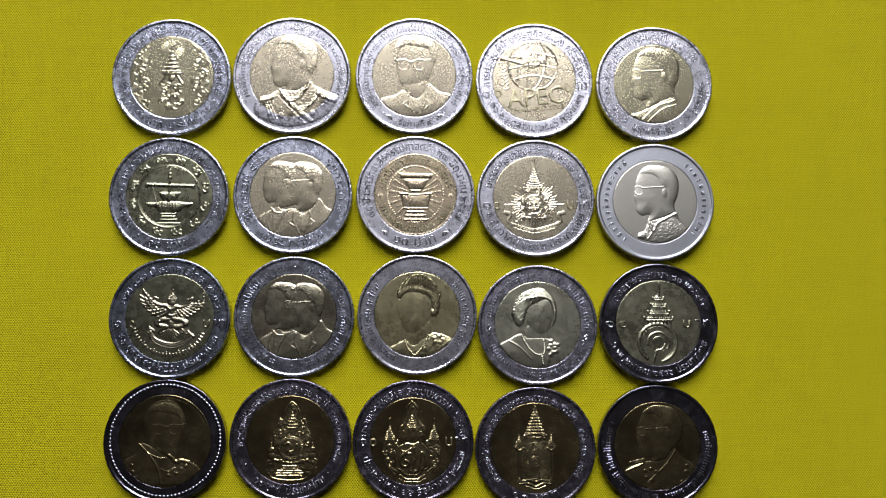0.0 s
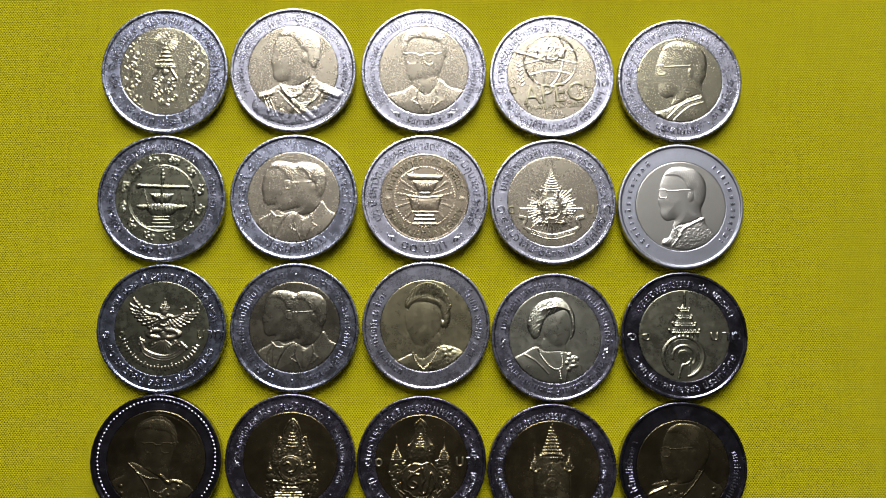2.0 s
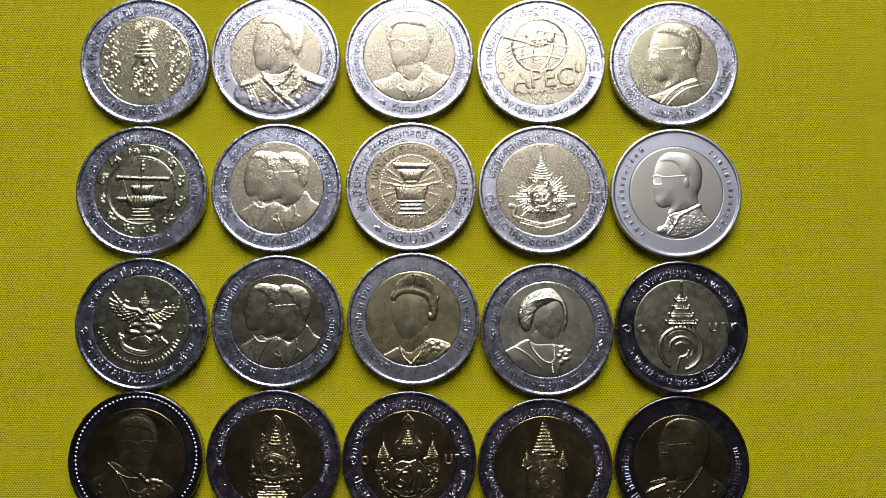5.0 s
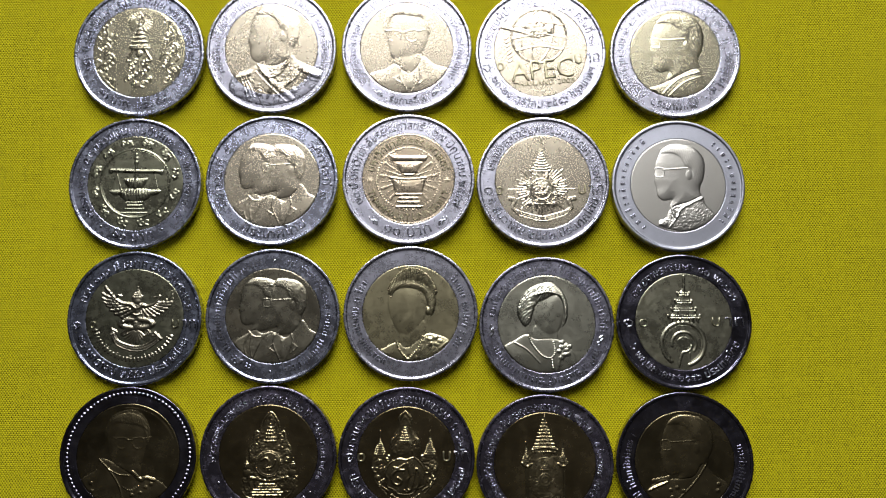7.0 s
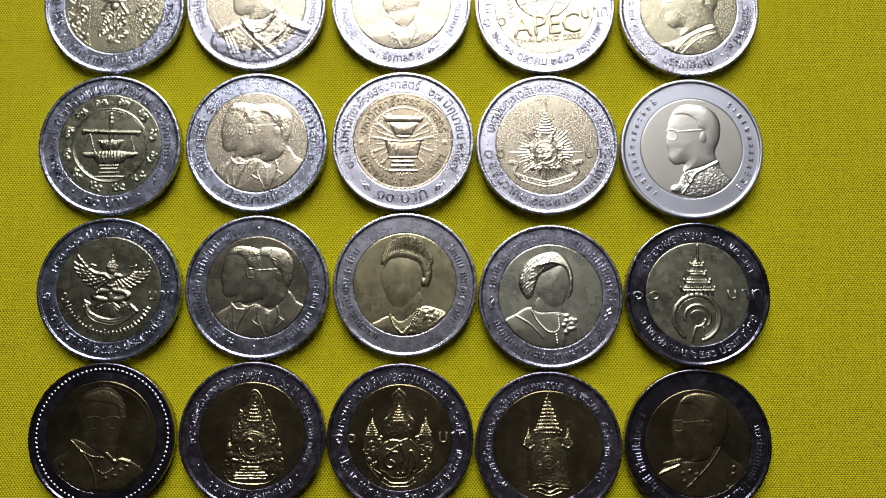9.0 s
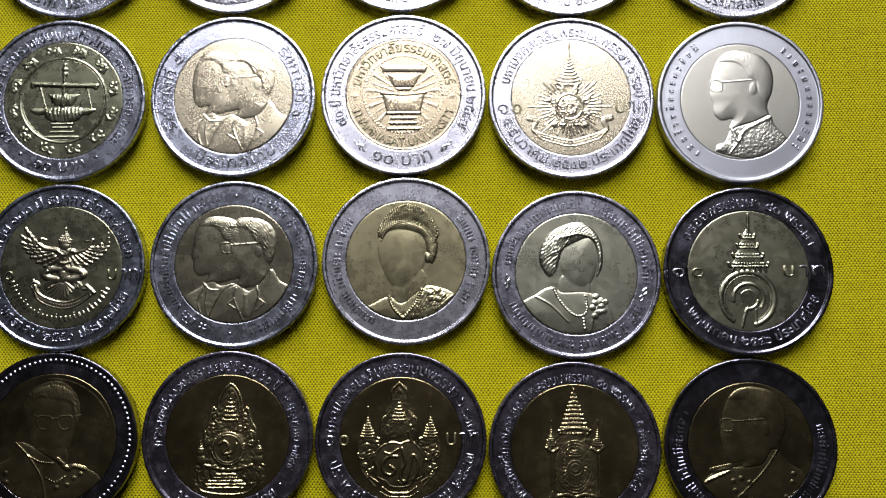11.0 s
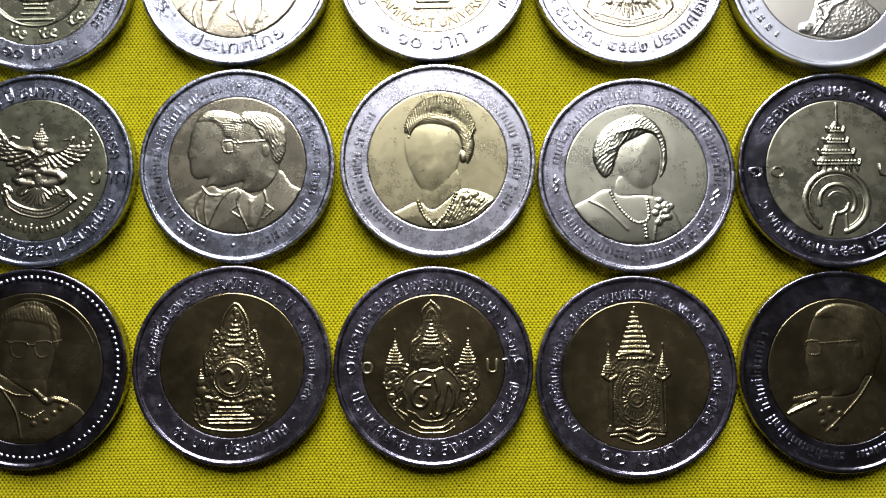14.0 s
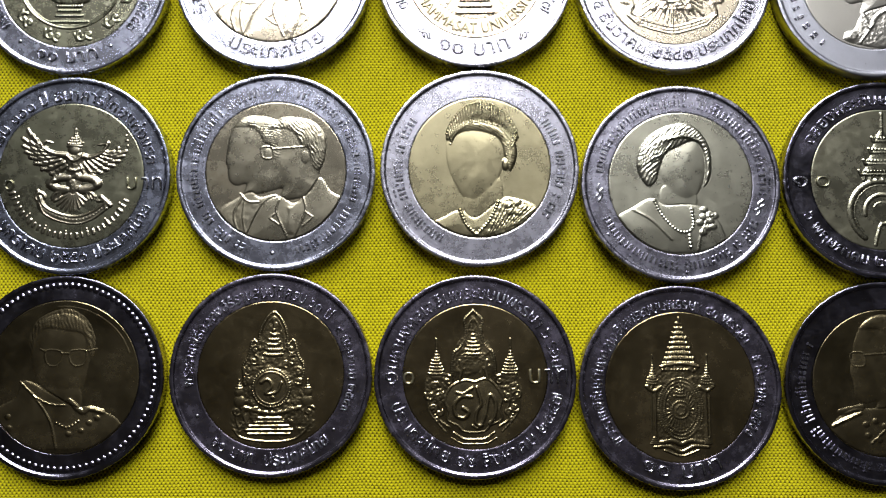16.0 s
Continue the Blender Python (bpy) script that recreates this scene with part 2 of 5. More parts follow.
def arc(cx, cy, r, a0, a1, n=24, ry=None):
    """Points on an arc; angles in degrees from the right, anticlockwise."""
    a = np.radians(np.linspace(a0, a1, n))
    return np.stack([cx + r * np.cos(a), cy + (ry or r) * np.sin(a)], 1)


LATTICE = ROUGH.uniform(-1, 1, (97, 97))


def lumps(x, y):
    """Smooth uneven noise between -1 and 1."""
    i, j = np.floor(x).astype(int), np.floor(y).astype(int)
    u, v = x - i, y - j
    u, v = u * u * (3 - 2 * u), v * v * (3 - 2 * v)
    p, q = LATTICE[i % 97, j % 97], LATTICE[(i + 1) % 97, j % 97]
    r, s = LATTICE[i % 97, (j + 1) % 97], LATTICE[(i + 1) % 97, (j + 1) % 97]
    return (p * (1 - u) + q * u) * (1 - v) + (r * (1 - u) + s * u) * v


class Relief:
    def __init__(self):
        self.h = np.zeros((len(GRID), len(GRID)))

    def window(self, p, pad):
        lo, hi = np.min(p, 0) - pad, np.max(p, 0) + pad
        i = np.clip(np.searchsorted(GRID, (lo[0], hi[0])), 0, len(GRID))
        j = np.clip(np.searchsorted(GRID, (lo[1], hi[1])), 0, len(GRID))
        s = (slice(j[0], j[1]), slice(i[0], i[1]))
        x, y = np.meshgrid(GRID[s[1]], GRID[s[0]])
        return s, x, y

    def lay(self, s, h, add):
        self.h[s] = self.h[s] + h if add else np.maximum(self.h[s], h)

    def line(self, pts, w=0.2, h=0.12, closed=False, smooth=True, add=False, taper=False):
        """A rounded ridge along a line."""
        p = curve_points(pts, closed) if smooth else np.array(pts, float)
        if closed:
            p = np.vstack([p, p[:1]])
        s, x, y = self.window(p, w + 0.1)
        best = np.zeros(x.shape)
        m = len(p) - 1
        for k in range(m):
            a, b = p[k], p[k + 1]
            wk = w * (1 - 0.75 * k / m) if taper else w
            d = b - a
            t = np.clip(((x - a[0]) * d[0] + (y - a[1]) * d[1]) / max(d @ d, 1e-9), 0, 1)
            q = ((x - a[0] - t * d[0]) ** 2 + (y - a[1] - t * d[1]) ** 2) / wk**2
            best = np.maximum(best, np.sqrt(np.clip(1 - q, 0, 1)))
        self.lay(s, 0.7 * h * best, add)
        return self

    def inside(self, pts, smooth=True):
        """The grid window of a closed outline, and how deep each place lies inside it."""
        p = curve_points(pts, True) if smooth else np.array(pts, float)
        s, x, y = self.window(p, 0.1)
        best, sign = np.full(x.shape, 1e9), np.zeros(x.shape, bool)
        for a, b in zip(p, np.roll(p, -1, 0)):
            d = b - a
            t = np.clip(((x - a[0]) * d[0] + (y - a[1]) * d[1]) / max(d @ d, 1e-9), 0, 1)
            best = np.minimum(best, (x - a[0] - t * d[0]) ** 2 + (y - a[1] - t * d[1]) ** 2)
            if abs(d[1]) > 1e-9:
                sign ^= ((a[1] > y) != (b[1] > y)) & (x < a[0] + (y - a[1]) * d[0] / d[1])
        return s, x, y, np.where(sign, np.sqrt(best), 0.0)

    def shape(self, pts, h=0.2, edge=0.3, smooth=True, add=False, grain=0.0, grain_size=0.5, comb=None, cover=False, step=0.34):
        """A raised, pillowed shape; grain: embroidered roughness; comb: (angle, pitch, depth) of fine strands."""
        s, x, y, d = self.inside(pts, smooth)
        v = h * 0.8 * (step * (1 - np.exp(-d / 0.09)) + (1 - step) * (1 - np.exp(-d / (3.2 * edge))))
        if grain:
            g = 1.6 * lumps(x / grain_size * 1.6, y / grain_size * 1.6) + lumps(x / grain_size * 3.4, y / grain_size * 3.4)
            v = v + 0.75 * grain * g * np.clip(d / 0.25, 0, 1)
        if comb:
            ang, pitch, depth = comb
            c, q = math.cos(radians(ang)), math.sin(radians(ang))
            k = (x * c + y * q + 0.25 * np.sin(0.9 * (x * q - y * c)) + 0.22 * lumps(x * 1.1, y * 1.1)) / (0.72 * pitch) * 2 * math.pi
            v = v + 0.42 * depth * (np.sin(k) + 0.8 * lumps(x * 2.6, y * 2.6)) * np.clip(d / 0.3, 0, 1)
        if cover:
            self.h[s] = np.where(d > 0, np.maximum(v, 0.02), self.h[s])
            return self
        self.lay(s, np.where(d > 0, np.maximum(v, 0.01 if not add else -1), 0), add)
        return self

    def dome(self, cx, cy, rx, ry=None, h=0.15, add=False, flat=2.0):
        ry = ry or rx
        s, x, y = self.window(np.array([[cx - rx, cy - ry], [cx + rx, cy + ry]]), 0.05)
        q = np.clip(1 - ((x - cx) / rx) ** 2 - ((y - cy) / ry) ** 2, 0, 1)
        self.lay(s, 0.7 * h * (q ** (1 / flat)), add)
        return self

    def ring(self, cx, cy, r, w=0.12, h=0.12, ry=None, add=False):
        ry = ry or r
        s, x, y = self.window(np.array([[cx - r, cy - ry], [cx + r, cy + ry]]), w + 0.1)
        q = np.sqrt(((x - cx) / r) ** 2 + ((y - cy) / ry) ** 2)
        d = np.abs(q - 1) * min(r, ry) / w
        self.lay(s, 0.7 * h * np.sqrt(np.clip(1 - d**2, 0, 1)), add)
        return self

    def beads(self, pts, gap=0.4, r=0.16, h=0.12, add=False):
        p = np.array(pts, float)
        seg = np.r_[0, np.cumsum(np.linalg.norm(np.diff(p, axis=0), axis=1))]
        for t in np.arange(0, seg[-1], gap):
            self.dome(np.interp(t, seg, p[:, 0]), np.interp(t, seg, p[:, 1]), r, r, h, add)
        return self

    def scroll(self, cx, cy, r, start=0, turns=1.1, way=1, w=0.16, h=0.12):
        """A curl that winds inwards."""
        a = np.linspace(0, turns * 2 * math.pi, 22)
        rr = r * (1 - 0.78 * a / a[-1])
        b = radians(start) + way * a
        self.line(np.stack([cx + rr * np.cos(b), cy + rr * np.sin(b)], 1), w, h, smooth=False, taper=True)
        return self.dome(cx, cy, w * 1.3, w * 1.3, h)

    def spire(self, x, y0, y1, w, tiers=6, h=0.16):
        """A tiered, pointed crown from its foot y0 to its tip y1; w: half its width at the foot."""
        self.shape([(x - w * 0.8, y0), (x - w * 0.25, y0 + (y1 - y0) * 0.55), (x, y1), (x + w * 0.25, y0 + (y1 - y0) * 0.55), (x + w * 0.8, y0)], h * 0.6, 0.12, smooth=False)
        for k in range(tiers):
            f = k / tiers
            y, ww = y0 + (y1 - y0) * 0.8 * f, w * (1 - f) ** 1.25 + 0.1
            self.dome(x, y + 0.1, ww, max(0.10, (y1 - y0) / tiers * 0.3), h, flat=2.5)
            if ww > 0.5:
                self.beads([(x - ww, y + 0.22), (x + ww, y + 0.22)], 0.3, 0.12, h * 1.15)
        return self.line([(x, y0 + (y1 - y0) * 0.75), (x, y1)], 0.1, h * 0.8, smooth=False)

    def clip(self, r):
        x, y = np.meshgrid(GRID, GRID)
        self.h[x**2 + y**2 > r**2] = 0
        return self

    def mesh(self, name, z, inner, outer):
        """The raised part between two radii, as a mesh on the coin's field at height z."""
        x, y = np.meshgrid(GRID, GRID)
        rr = np.hypot(x, y)
        for axis in (0, 1):
            self.h = 0.5 * self.h + 0.25 * (np.roll(self.h, 1, axis) + np.roll(self.h, -1, axis))
        keep = (self.h > 0.012) & (rr >= inner) & (rr < outer)
        cell = keep[:-1, :-1] | keep[1:, :-1] | keep[:-1, 1:] | keep[1:, 1:]
        if not cell.any():
            return None
        n = len(GRID)
        j, i = np.nonzero(cell)
        quads = np.stack([j * n + i, j * n + i + 1, (j + 1) * n + i + 1, (j + 1) * n + i], 1)
        used, index = np.unique(quads, return_inverse=True)
        co = np.stack([x.ravel()[used], y.ravel()[used], z + self.h.ravel()[used] - 0.012], 1) * MM
        me = bpy.data.meshes.new(name)
        me.from_pydata(co.tolist(), [], index.reshape(-1, 4).tolist())
        return me


# ---- raised lettering ----
def text_mesh(body, depth=0.010, bevel=0.035):
    cu = bpy.data.curves.new("text", "FONT")
    cu.body, cu.size, cu.resolution_u, cu.extrude, cu.bevel_depth, cu.bevel_resolution = body, 1.0, 2, depth, bevel, 2
    cu.offset = -0.028
    ob = new("text", cu)
    bpy.context.view_layer.update()
    me = bpy.data.meshes.new_from_object(ob.evaluated_get(bpy.context.evaluated_depsgraph_get()))
    bpy.data.objects.remove(ob)
    bpy.data.curves.remove(cu)
    co = np.empty(len(me.vertices) * 3)
    me.vertices.foreach_get("co", co)
    return me, co.reshape(-1, 3)


def bend(co, r, a0, a1, size, high):
    """Lays x, y on a circle: clockwise from a0 to a1 (degrees from the top) with the feet inwards, or anticlockwise where a1 < a0."""
    lo, hi = co[:, 0].min(), co[:, 0].max()
    span = radians(a1 - a0)
    a = radians(a0) + (co[:, 0] - lo) / (hi - lo) * span
    rr = r + co[:, 1] * size * (1 if span > 0 else -1)
    return np.stack([rr * np.sin(a), rr * np.cos(a), co[:, 2] * high], 1)


LETTER_Z = 1.945


def lettering(parent, body, a0, a1, mat, r=None, size=2.0, label="", z=LETTER_Z):
    me, co = text_mesh(body)
    r = r or (9.95 if a1 > a0 else 11.45)
    size *= 1.12
    out = bend(co, r, a0, a1, size, 4.8)
    out[:, 2] += z
    me.vertices.foreach_set("co", (out * MM).ravel())
    me.name = "lettering"
    return link_mesh("lettering", me, mat, parent, label)


def straight(parent, body, x0, x1, y, size, mat, z=LETTER_Z, turn=0):
    """Upright raised letters from x0 to x1 with their feet at y."""
    me, co = text_mesh(body)
    lo, hi = co[:, 0].min(), co[:, 0].max()
    out = np.stack([x0 + (co[:, 0] - lo) / (hi - lo) * (x1 - x0), y + co[:, 1] * size, z + co[:, 2] * 4.8], 1)
    q, w = math.cos(radians(turn)), math.sin(radians(turn))
    out[:, :2] = np.stack([out[:, 0] * q - out[:, 1] * w, out[:, 0] * w + out[:, 1] * q], 1)
    me.vertices.foreach_set("co", (out * MM).ravel())
    me.name = "lettering"
    return link_mesh("lettering", me, mat, parent)


def bars(parent, a0, a1, mat, r=10.0, high=1.05, seed=0, z=1.93, wide=0.62, gap=0.27):
    """A worn legend as plain raised bars round the ring."""
    rnd = random.Random(seed)
    bm = bmesh.new()
    way = 1 if a1 > a0 else -1
    s, length = 0.0, abs(radians(a1 - a0)) * (r + high / 2)
    while s < length:
        w = wide * rnd.choice((0.42, 0.48, 0.55, 0.75))
        k = rnd.random()
        rows = [(0, high * rnd.uniform(0.85, 1.0))]
        if k > 0.72:
            rows = [(0, high * 0.36), (high * 0.58, high)]
        if rnd.random() > 0.72:
            rows.append((high * 1.18, high * 1.45))
        for lo, hi in rows:
            vs = []
            for inset, side, top in ((0, 0, 0), (0.06, 0.16 * w, 0.24)):
                for ds, dr in ((side, lo + inset), (w - side, lo + inset), (w - side, hi - inset), (side, hi - inset)):
                    a = radians(a0) + way * (s + ds) / (r + high / 2)
                    rr = r + dr
                    vs.append(bm.verts.new((rr * math.sin(a) * MM, rr * math.cos(a) * MM, (z + top) * MM)))
            bm.faces.new(vs[4:])
            for q in range(4):
                bm.faces.new((vs[q], vs[(q + 1) % 4], vs[4 + (q + 1) % 4], vs[4 + q]))
        s += w + gap + (0.7 if rnd.random() > 0.93 else 0)
    bmesh.ops.recalc_face_normals(bm, faces=bm.faces)
    return part("worn_legend", bm, mat, parent)


def dot(parent, a, mat, r=10.7, size=0.3, z=1.93, name="dot"):
    bm = bmesh.new()
    bmesh.ops.create_uvsphere(bm, u_segments=10, v_segments=6, radius=size * MM)
    for v in bm.verts:
        v.co.z *= 0.38
        v.co += Vector((r * math.sin(radians(a)), r * math.cos(radians(a)), z)) * MM
    return part(name, bm, mat, parent, smooth=True)


def leaf_ornament(parent, a, mat, r=10.7, flip=1, z=1.93):
    """A small curled flourish on the ring."""
    c = Relief()
    x, y = r * math.sin(radians(a)), r * math.cos(radians(a))
    t, n = np.array([math.cos(radians(a)), -math.sin(radians(a))]) * flip, np.array([math.sin(radians(a)), math.cos(radians(a))])
    o = np.array([x, y])
    c.line([o - t * 1.1 + n * 0.2, o - t * 0.4 - n * 0.25, o + t * 0.4 + n * 0.2, o + t * 1.1 - n * 0.1], 0.2, 0.13, taper=True)
    c.line([o - t * 0.5 + n * 0.45, o, o + t * 0.5 - n * 0.5], 0.15, 0.12, taper=True)
    me = c.mesh("flourish", z, 0, 12.5)
    return link_mesh("flourish", me, mat, parent)


# ---- what is struck on the coins ----
def moved(pts, ox, oy, s, flip=1):
    return [(ox + flip * s * x, oy + s * y) for x, y in pts]


def profile_head(c, ox, oy, s, flip=1, h=0.22, comb=(70, 0.42, 0.025)):
    """A plain head from the side, with a mass of hair and no features."""
    c.shape(moved([(0.2, 5.2), (2.9, 4.5), (4.6, 2.3), (4.6, -0.8), (3.7, -3.2), (3.6, -5.8), (-1.7, -7.0), (-1.6, -5.3), (-3.1, -5.5), (-4.2, -4.6),
                   (-4.45, -2.9), (-4.75, -1.6), (-4.45, 0.3), (-4.2, 2.0), (-3.3, 3.9), (-1.8, 5.0)], ox, oy, s, flip), h, 0.45, grain=0.004, grain_size=2.2, step=0.2)
    c.shape(moved([(0.2, 5.3), (3.0, 4.6), (4.7, 2.3), (4.6, -0.8), (3.6, -2.6), (2.6, -1.6), (2.2, 0.4), (1.0, 1.2), (0.3, 2.6), (-1.2, 3.5), (-3.5, 3.6), (-2.0, 5.1)], ox, oy, s, flip),
            0.09, 0.2, add=True, comb=comb)
    c.dome(ox + flip * s * 1.7, oy - s * 0.7, 0.55 * s, 0.95 * s, 0.06, add=True)


def front_head(c, ox, oy, s, lean=0.0, h=0.24, comb=(20, 0.45, 0.03), hair=1.0):
    """A plain oval head, with a mass of hair and no features."""
    c.shape(moved([(-1.5, -3), (-1.7, -6.3), (2.1, -6.3), (1.9, -3)], ox, oy, s), h * 0.75, 0.5)
    c.shape(moved([(lean, 4.6), (2.5, 3.7), (3.4, 1.2), (3.0, -1.6), (2.0 + lean, -3.9), (lean, -4.8), (-2.0 + lean, -3.9), (-3.0, -1.6), (-3.3, 1.2), (-2.5, 3.7)], ox, oy, s), h, 0.6, step=0.14)
    c.shape(moved([(lean, 4.6 + 0.6 * hair), (2.7, 4.2), (3.8, 1.8), (3.5, -0.4), (2.9, 0.6), (2.5, 2.2), (0.6, 2.7), (-1.6, 2.9), (-2.6, 2.0), (-3.0, 0.6), (-3.5, 0.2), (-3.6, 2.0), (-2.6, 4.0)], ox, oy, s),
            0.10, 0.2, add=True, comb=comb)


def spectacles(c, ox, oy, s, side=True):
    """Thin wire spectacles: one lens and an arm from the side, or two lenses and both arms."""
    if side:
        c.line(moved([(-3.0, 0.2), (1.6, 0.5)], ox, oy, s), 0.065, 0.08, smooth=False, add=True)
        c.line(moved([(-4.6, 0.4), (-3.1, 0.4), (-3.0, -1.0), (-3.9, -1.2), (-4.5, -0.9)], ox, oy, s), 0.06, 0.075, closed=True, add=True)
    else:
        for f in (-1, 1):
            c.line(moved([(f * 0.5 - 0.3, 0.4), (f * 2.3 - 0.3, 0.5), (f * 2.2 - 0.3, -0.9), (f * 1.3 - 0.3, -1.3), (f * 0.6 - 0.3, -0.8)], ox, oy, s), 0.06, 0.075, closed=True, add=True)
            c.line(moved([(f * 2.3 - 0.3, 0.4), (f * 3.3, 0.7)], ox, oy, s), 0.06, 0.075, smooth=False, add=True)
        c.line(moved([(-0.8, 0.2), (0.2, 0.2)], ox, oy, s), 0.06, 0.075, smooth=False, add=True)


def suit(c, pts, nx, ny, w=1.0):
    """Shoulders in a jacket, with lapels and a tie below the neck at nx, ny."""
    c.shape(pts, 0.22, 0.6, cover=True)
    c.line([(nx - 1.6 * w, ny + 0.7), (nx - 1.9 * w, ny - 1.0), (nx - 0.4 * w, ny - 4.2)], 0.10, 0.09, add=True)
    c.line([(nx + 1.9 * w, ny + 1.0), (nx + 2.2 * w, ny - 0.9), (nx + 0.5 * w, ny - 4.4)], 0.10, 0.09, add=True)
    c.line([(nx - 1.9 * w, ny - 1.0), (nx - 3.0 * w, ny - 1.7), (nx - 1.5 * w, ny - 2.6)], 0.09, 0.07, smooth=False, add=True)
    c.line([(nx + 2.2 * w, ny - 0.9), (nx + 3.3 * w, ny - 1.6), (nx + 1.8 * w, ny - 2.8)], 0.09, 0.07, smooth=False, add=True)
    c.shape([(nx - 0.45, ny - 0.2), (nx + 0.5, ny - 0.2), (nx + 0.35, ny - 1.0), (nx + 0.65, ny - 3.8), (nx - 0.5, ny - 3.8), (nx - 0.2, ny - 1.0)], 0.06, 0.15, smooth=False, add=True)


def struck_crown(c):
    c.line(arc(0, 0, 8.7, 118, 242, 50), 0.08, 0.07, smooth=False).line(arc(0, 0, 8.7, -62, 62, 50), 0.08, 0.07, smooth=False)
    for x in (-4.5, 4.15):
        c.line([(x, -8.4), (x, 8.4)], 0.07, 0.07, smooth=False)
    for side, x in ((-1, -6.1), (1, 5.9)):
        for k, y in enumerate((-5.6, -3.5, -1.2, 1.1, 3.4, 5.5)):
            w = 0.85 if abs(y) > 5 else 1.15
            c.scroll(x + side * (0.75 if k % 2 else -0.35), y, w, 90 * k, 1.15, 1 if k % 2 else -1, 0.24, 0.14)
            c.scroll(x - side * (0.65 if k % 2 else -0.55), y + 1.0, 0.62, 90 * k + 150, 1.0, -1 if k % 2 else 1, 0.20, 0.13)
            if abs(y) < 4:
                c.line([(x + side * 1.5, y - 0.7), (x + side * 2.2, y), (x + side * 1.6, y + 0.8)], 0.2, 0.13, taper=True)
    for a in range(-60, 241, 15):
        q = radians(a)
        c.line([(0.9 * math.cos(q), 6.5 + 0.7 * math.sin(q)), (2.5 * math.cos(q), 6.2 + 2.1 * math.sin(q))], 0.11, 0.10, smooth=False, taper=True)
    c.ring(0, 7.5, 0.5, 0.14, 0.14).spire(0, 1.2, 7.6, 1.9, 6, 0.2)
    c.dome(0, 0.9, 2.1, 0.5, 0.22).dome(0, -0.2, 0.7, 0.8, 0.22)
    for f in (-1, 1):
        c.line([(f * 1.0, 0.8), (f * 1.7, -0.4), (f * 2.4, -1.6), (f * 1.5, -1.8)], 0.24, 0.16)
        for k, (x, y, r) in enumerate(((0.9, -2.0, 0.7), (1.7, -3.3, 0.85), (0.8, -4.4, 0.7), (2.0, -5.4, 0.8), (0.9, -6.4, 0.75))):
            c.scroll(f * x, y, r, 60 * k + 40, 1.1, f if k % 2 else -f, 0.22, 0.15)
    c.line([(0, -0.6), (0, -7.0)], 0.2, 0.12, smooth=False)


def struck_officer(c):
    profile_head(c, 0.5, 3.3, 1.08, comb=(60, 0.5, 0.03))
    c.shape([(-7.4, -5.2), (-5.0, -4.3), (-2.6, -3.2), (1.2, -3.2), (4.2, -1.2), (5.2, -2.3), (9.6, -4.2), (10.3, -5.2), (8.6, -8.0), (5.0, -10.4), (0, -11.6), (-5.0, -10.6), (-8.3, -8.3)], 0.22, 0.4, grain=0.012, grain_size=0.5, cover=True)
    c.line([(-2.6, -3.2), (-0.6, -5.6), (1.8, -4.8), (4.0, -1.6)], 0.3, 0.12, add=True)
    c.line([(-0.6, -5.6), (0.2, -7.5), (-0.6, -10.0)], 0.22, 0.10, add=True)
    for k in range(5):
        c.dome(-4.6 + 2.3 * k, -8.4 - 0.5 * (k % 2), 0.65, 0.65, 0.10, add=True)
    for k in range(3):
        c.beads(curve_points([(6.4 - 0.3 * k, -3.6), (4.4 - 0.4 * k, -6.4 - 0.3 * k), (1.4, -7.2 - 0.6 * k)]), 0.34, 0.17, 0.13, add=True)
        c.line([(-6.4 + 0.5 * k, -5.0), (-5.4 + 0.6 * k, -7.4), (-4.6 + 0.7 * k, -9.8)], 0.13, 0.10, add=True)
    c.line([(-2.2, -4.4), (0.6, -7.0), (4.4, -10.2)], 0.5, 0.10, add=True)
    c.line([(-3.0, -4.6), (-0.2, -7.6), (3.2, -10.8)], 0.1, 0.09, add=True)
    c.beads([(-1.6, -4.0), (-0.4, -5.0), (1.0, -5.0), (3.6, -2.6)], 0.36, 0.2, 0.12, add=True)
    for k in range(9):
        c.line([(6.6 + 0.36 * k, -4.6 - 0.1 * k), (6.3 + 0.34 * k, -5.9 - 0.08 * k)], 0.13, 0.13, smooth=False, add=True)
        c.line([(-7.2 + 0.34 * k, -5.6 + 0.06 * k), (-7.0 + 0.3 * k, -6.6 + 0.06 * k)], 0.12, 0.12, smooth=False, add=True)
    c.line([(-6.6, -5.6), (-4.4, -4.8)], 0.6, 0.14, add=True)
    c.line([(6.2, -4.0), (9.2, -5.4)], 0.7, 0.14, add=True)


def struck_sitter(c):
    front_head(c, 0.1, 3.1, 1.3, -0.3, comb=(15, 0.5, 0.04))
    spectacles(c, -0.3, 2.9, 1.25, False)
    suit(c, [(-7.6, -5.4), (-4.2, -4.3), (-2.2, -3.2), (-0.6, -4.6), (0.8, -5.0), (2.2, -3.6), (3.4, -1.8), (5.4, -3.4), (8.6, -4.6), (8.2, -8.8), (-8.2, -8.8)], 0.5, -4.6)


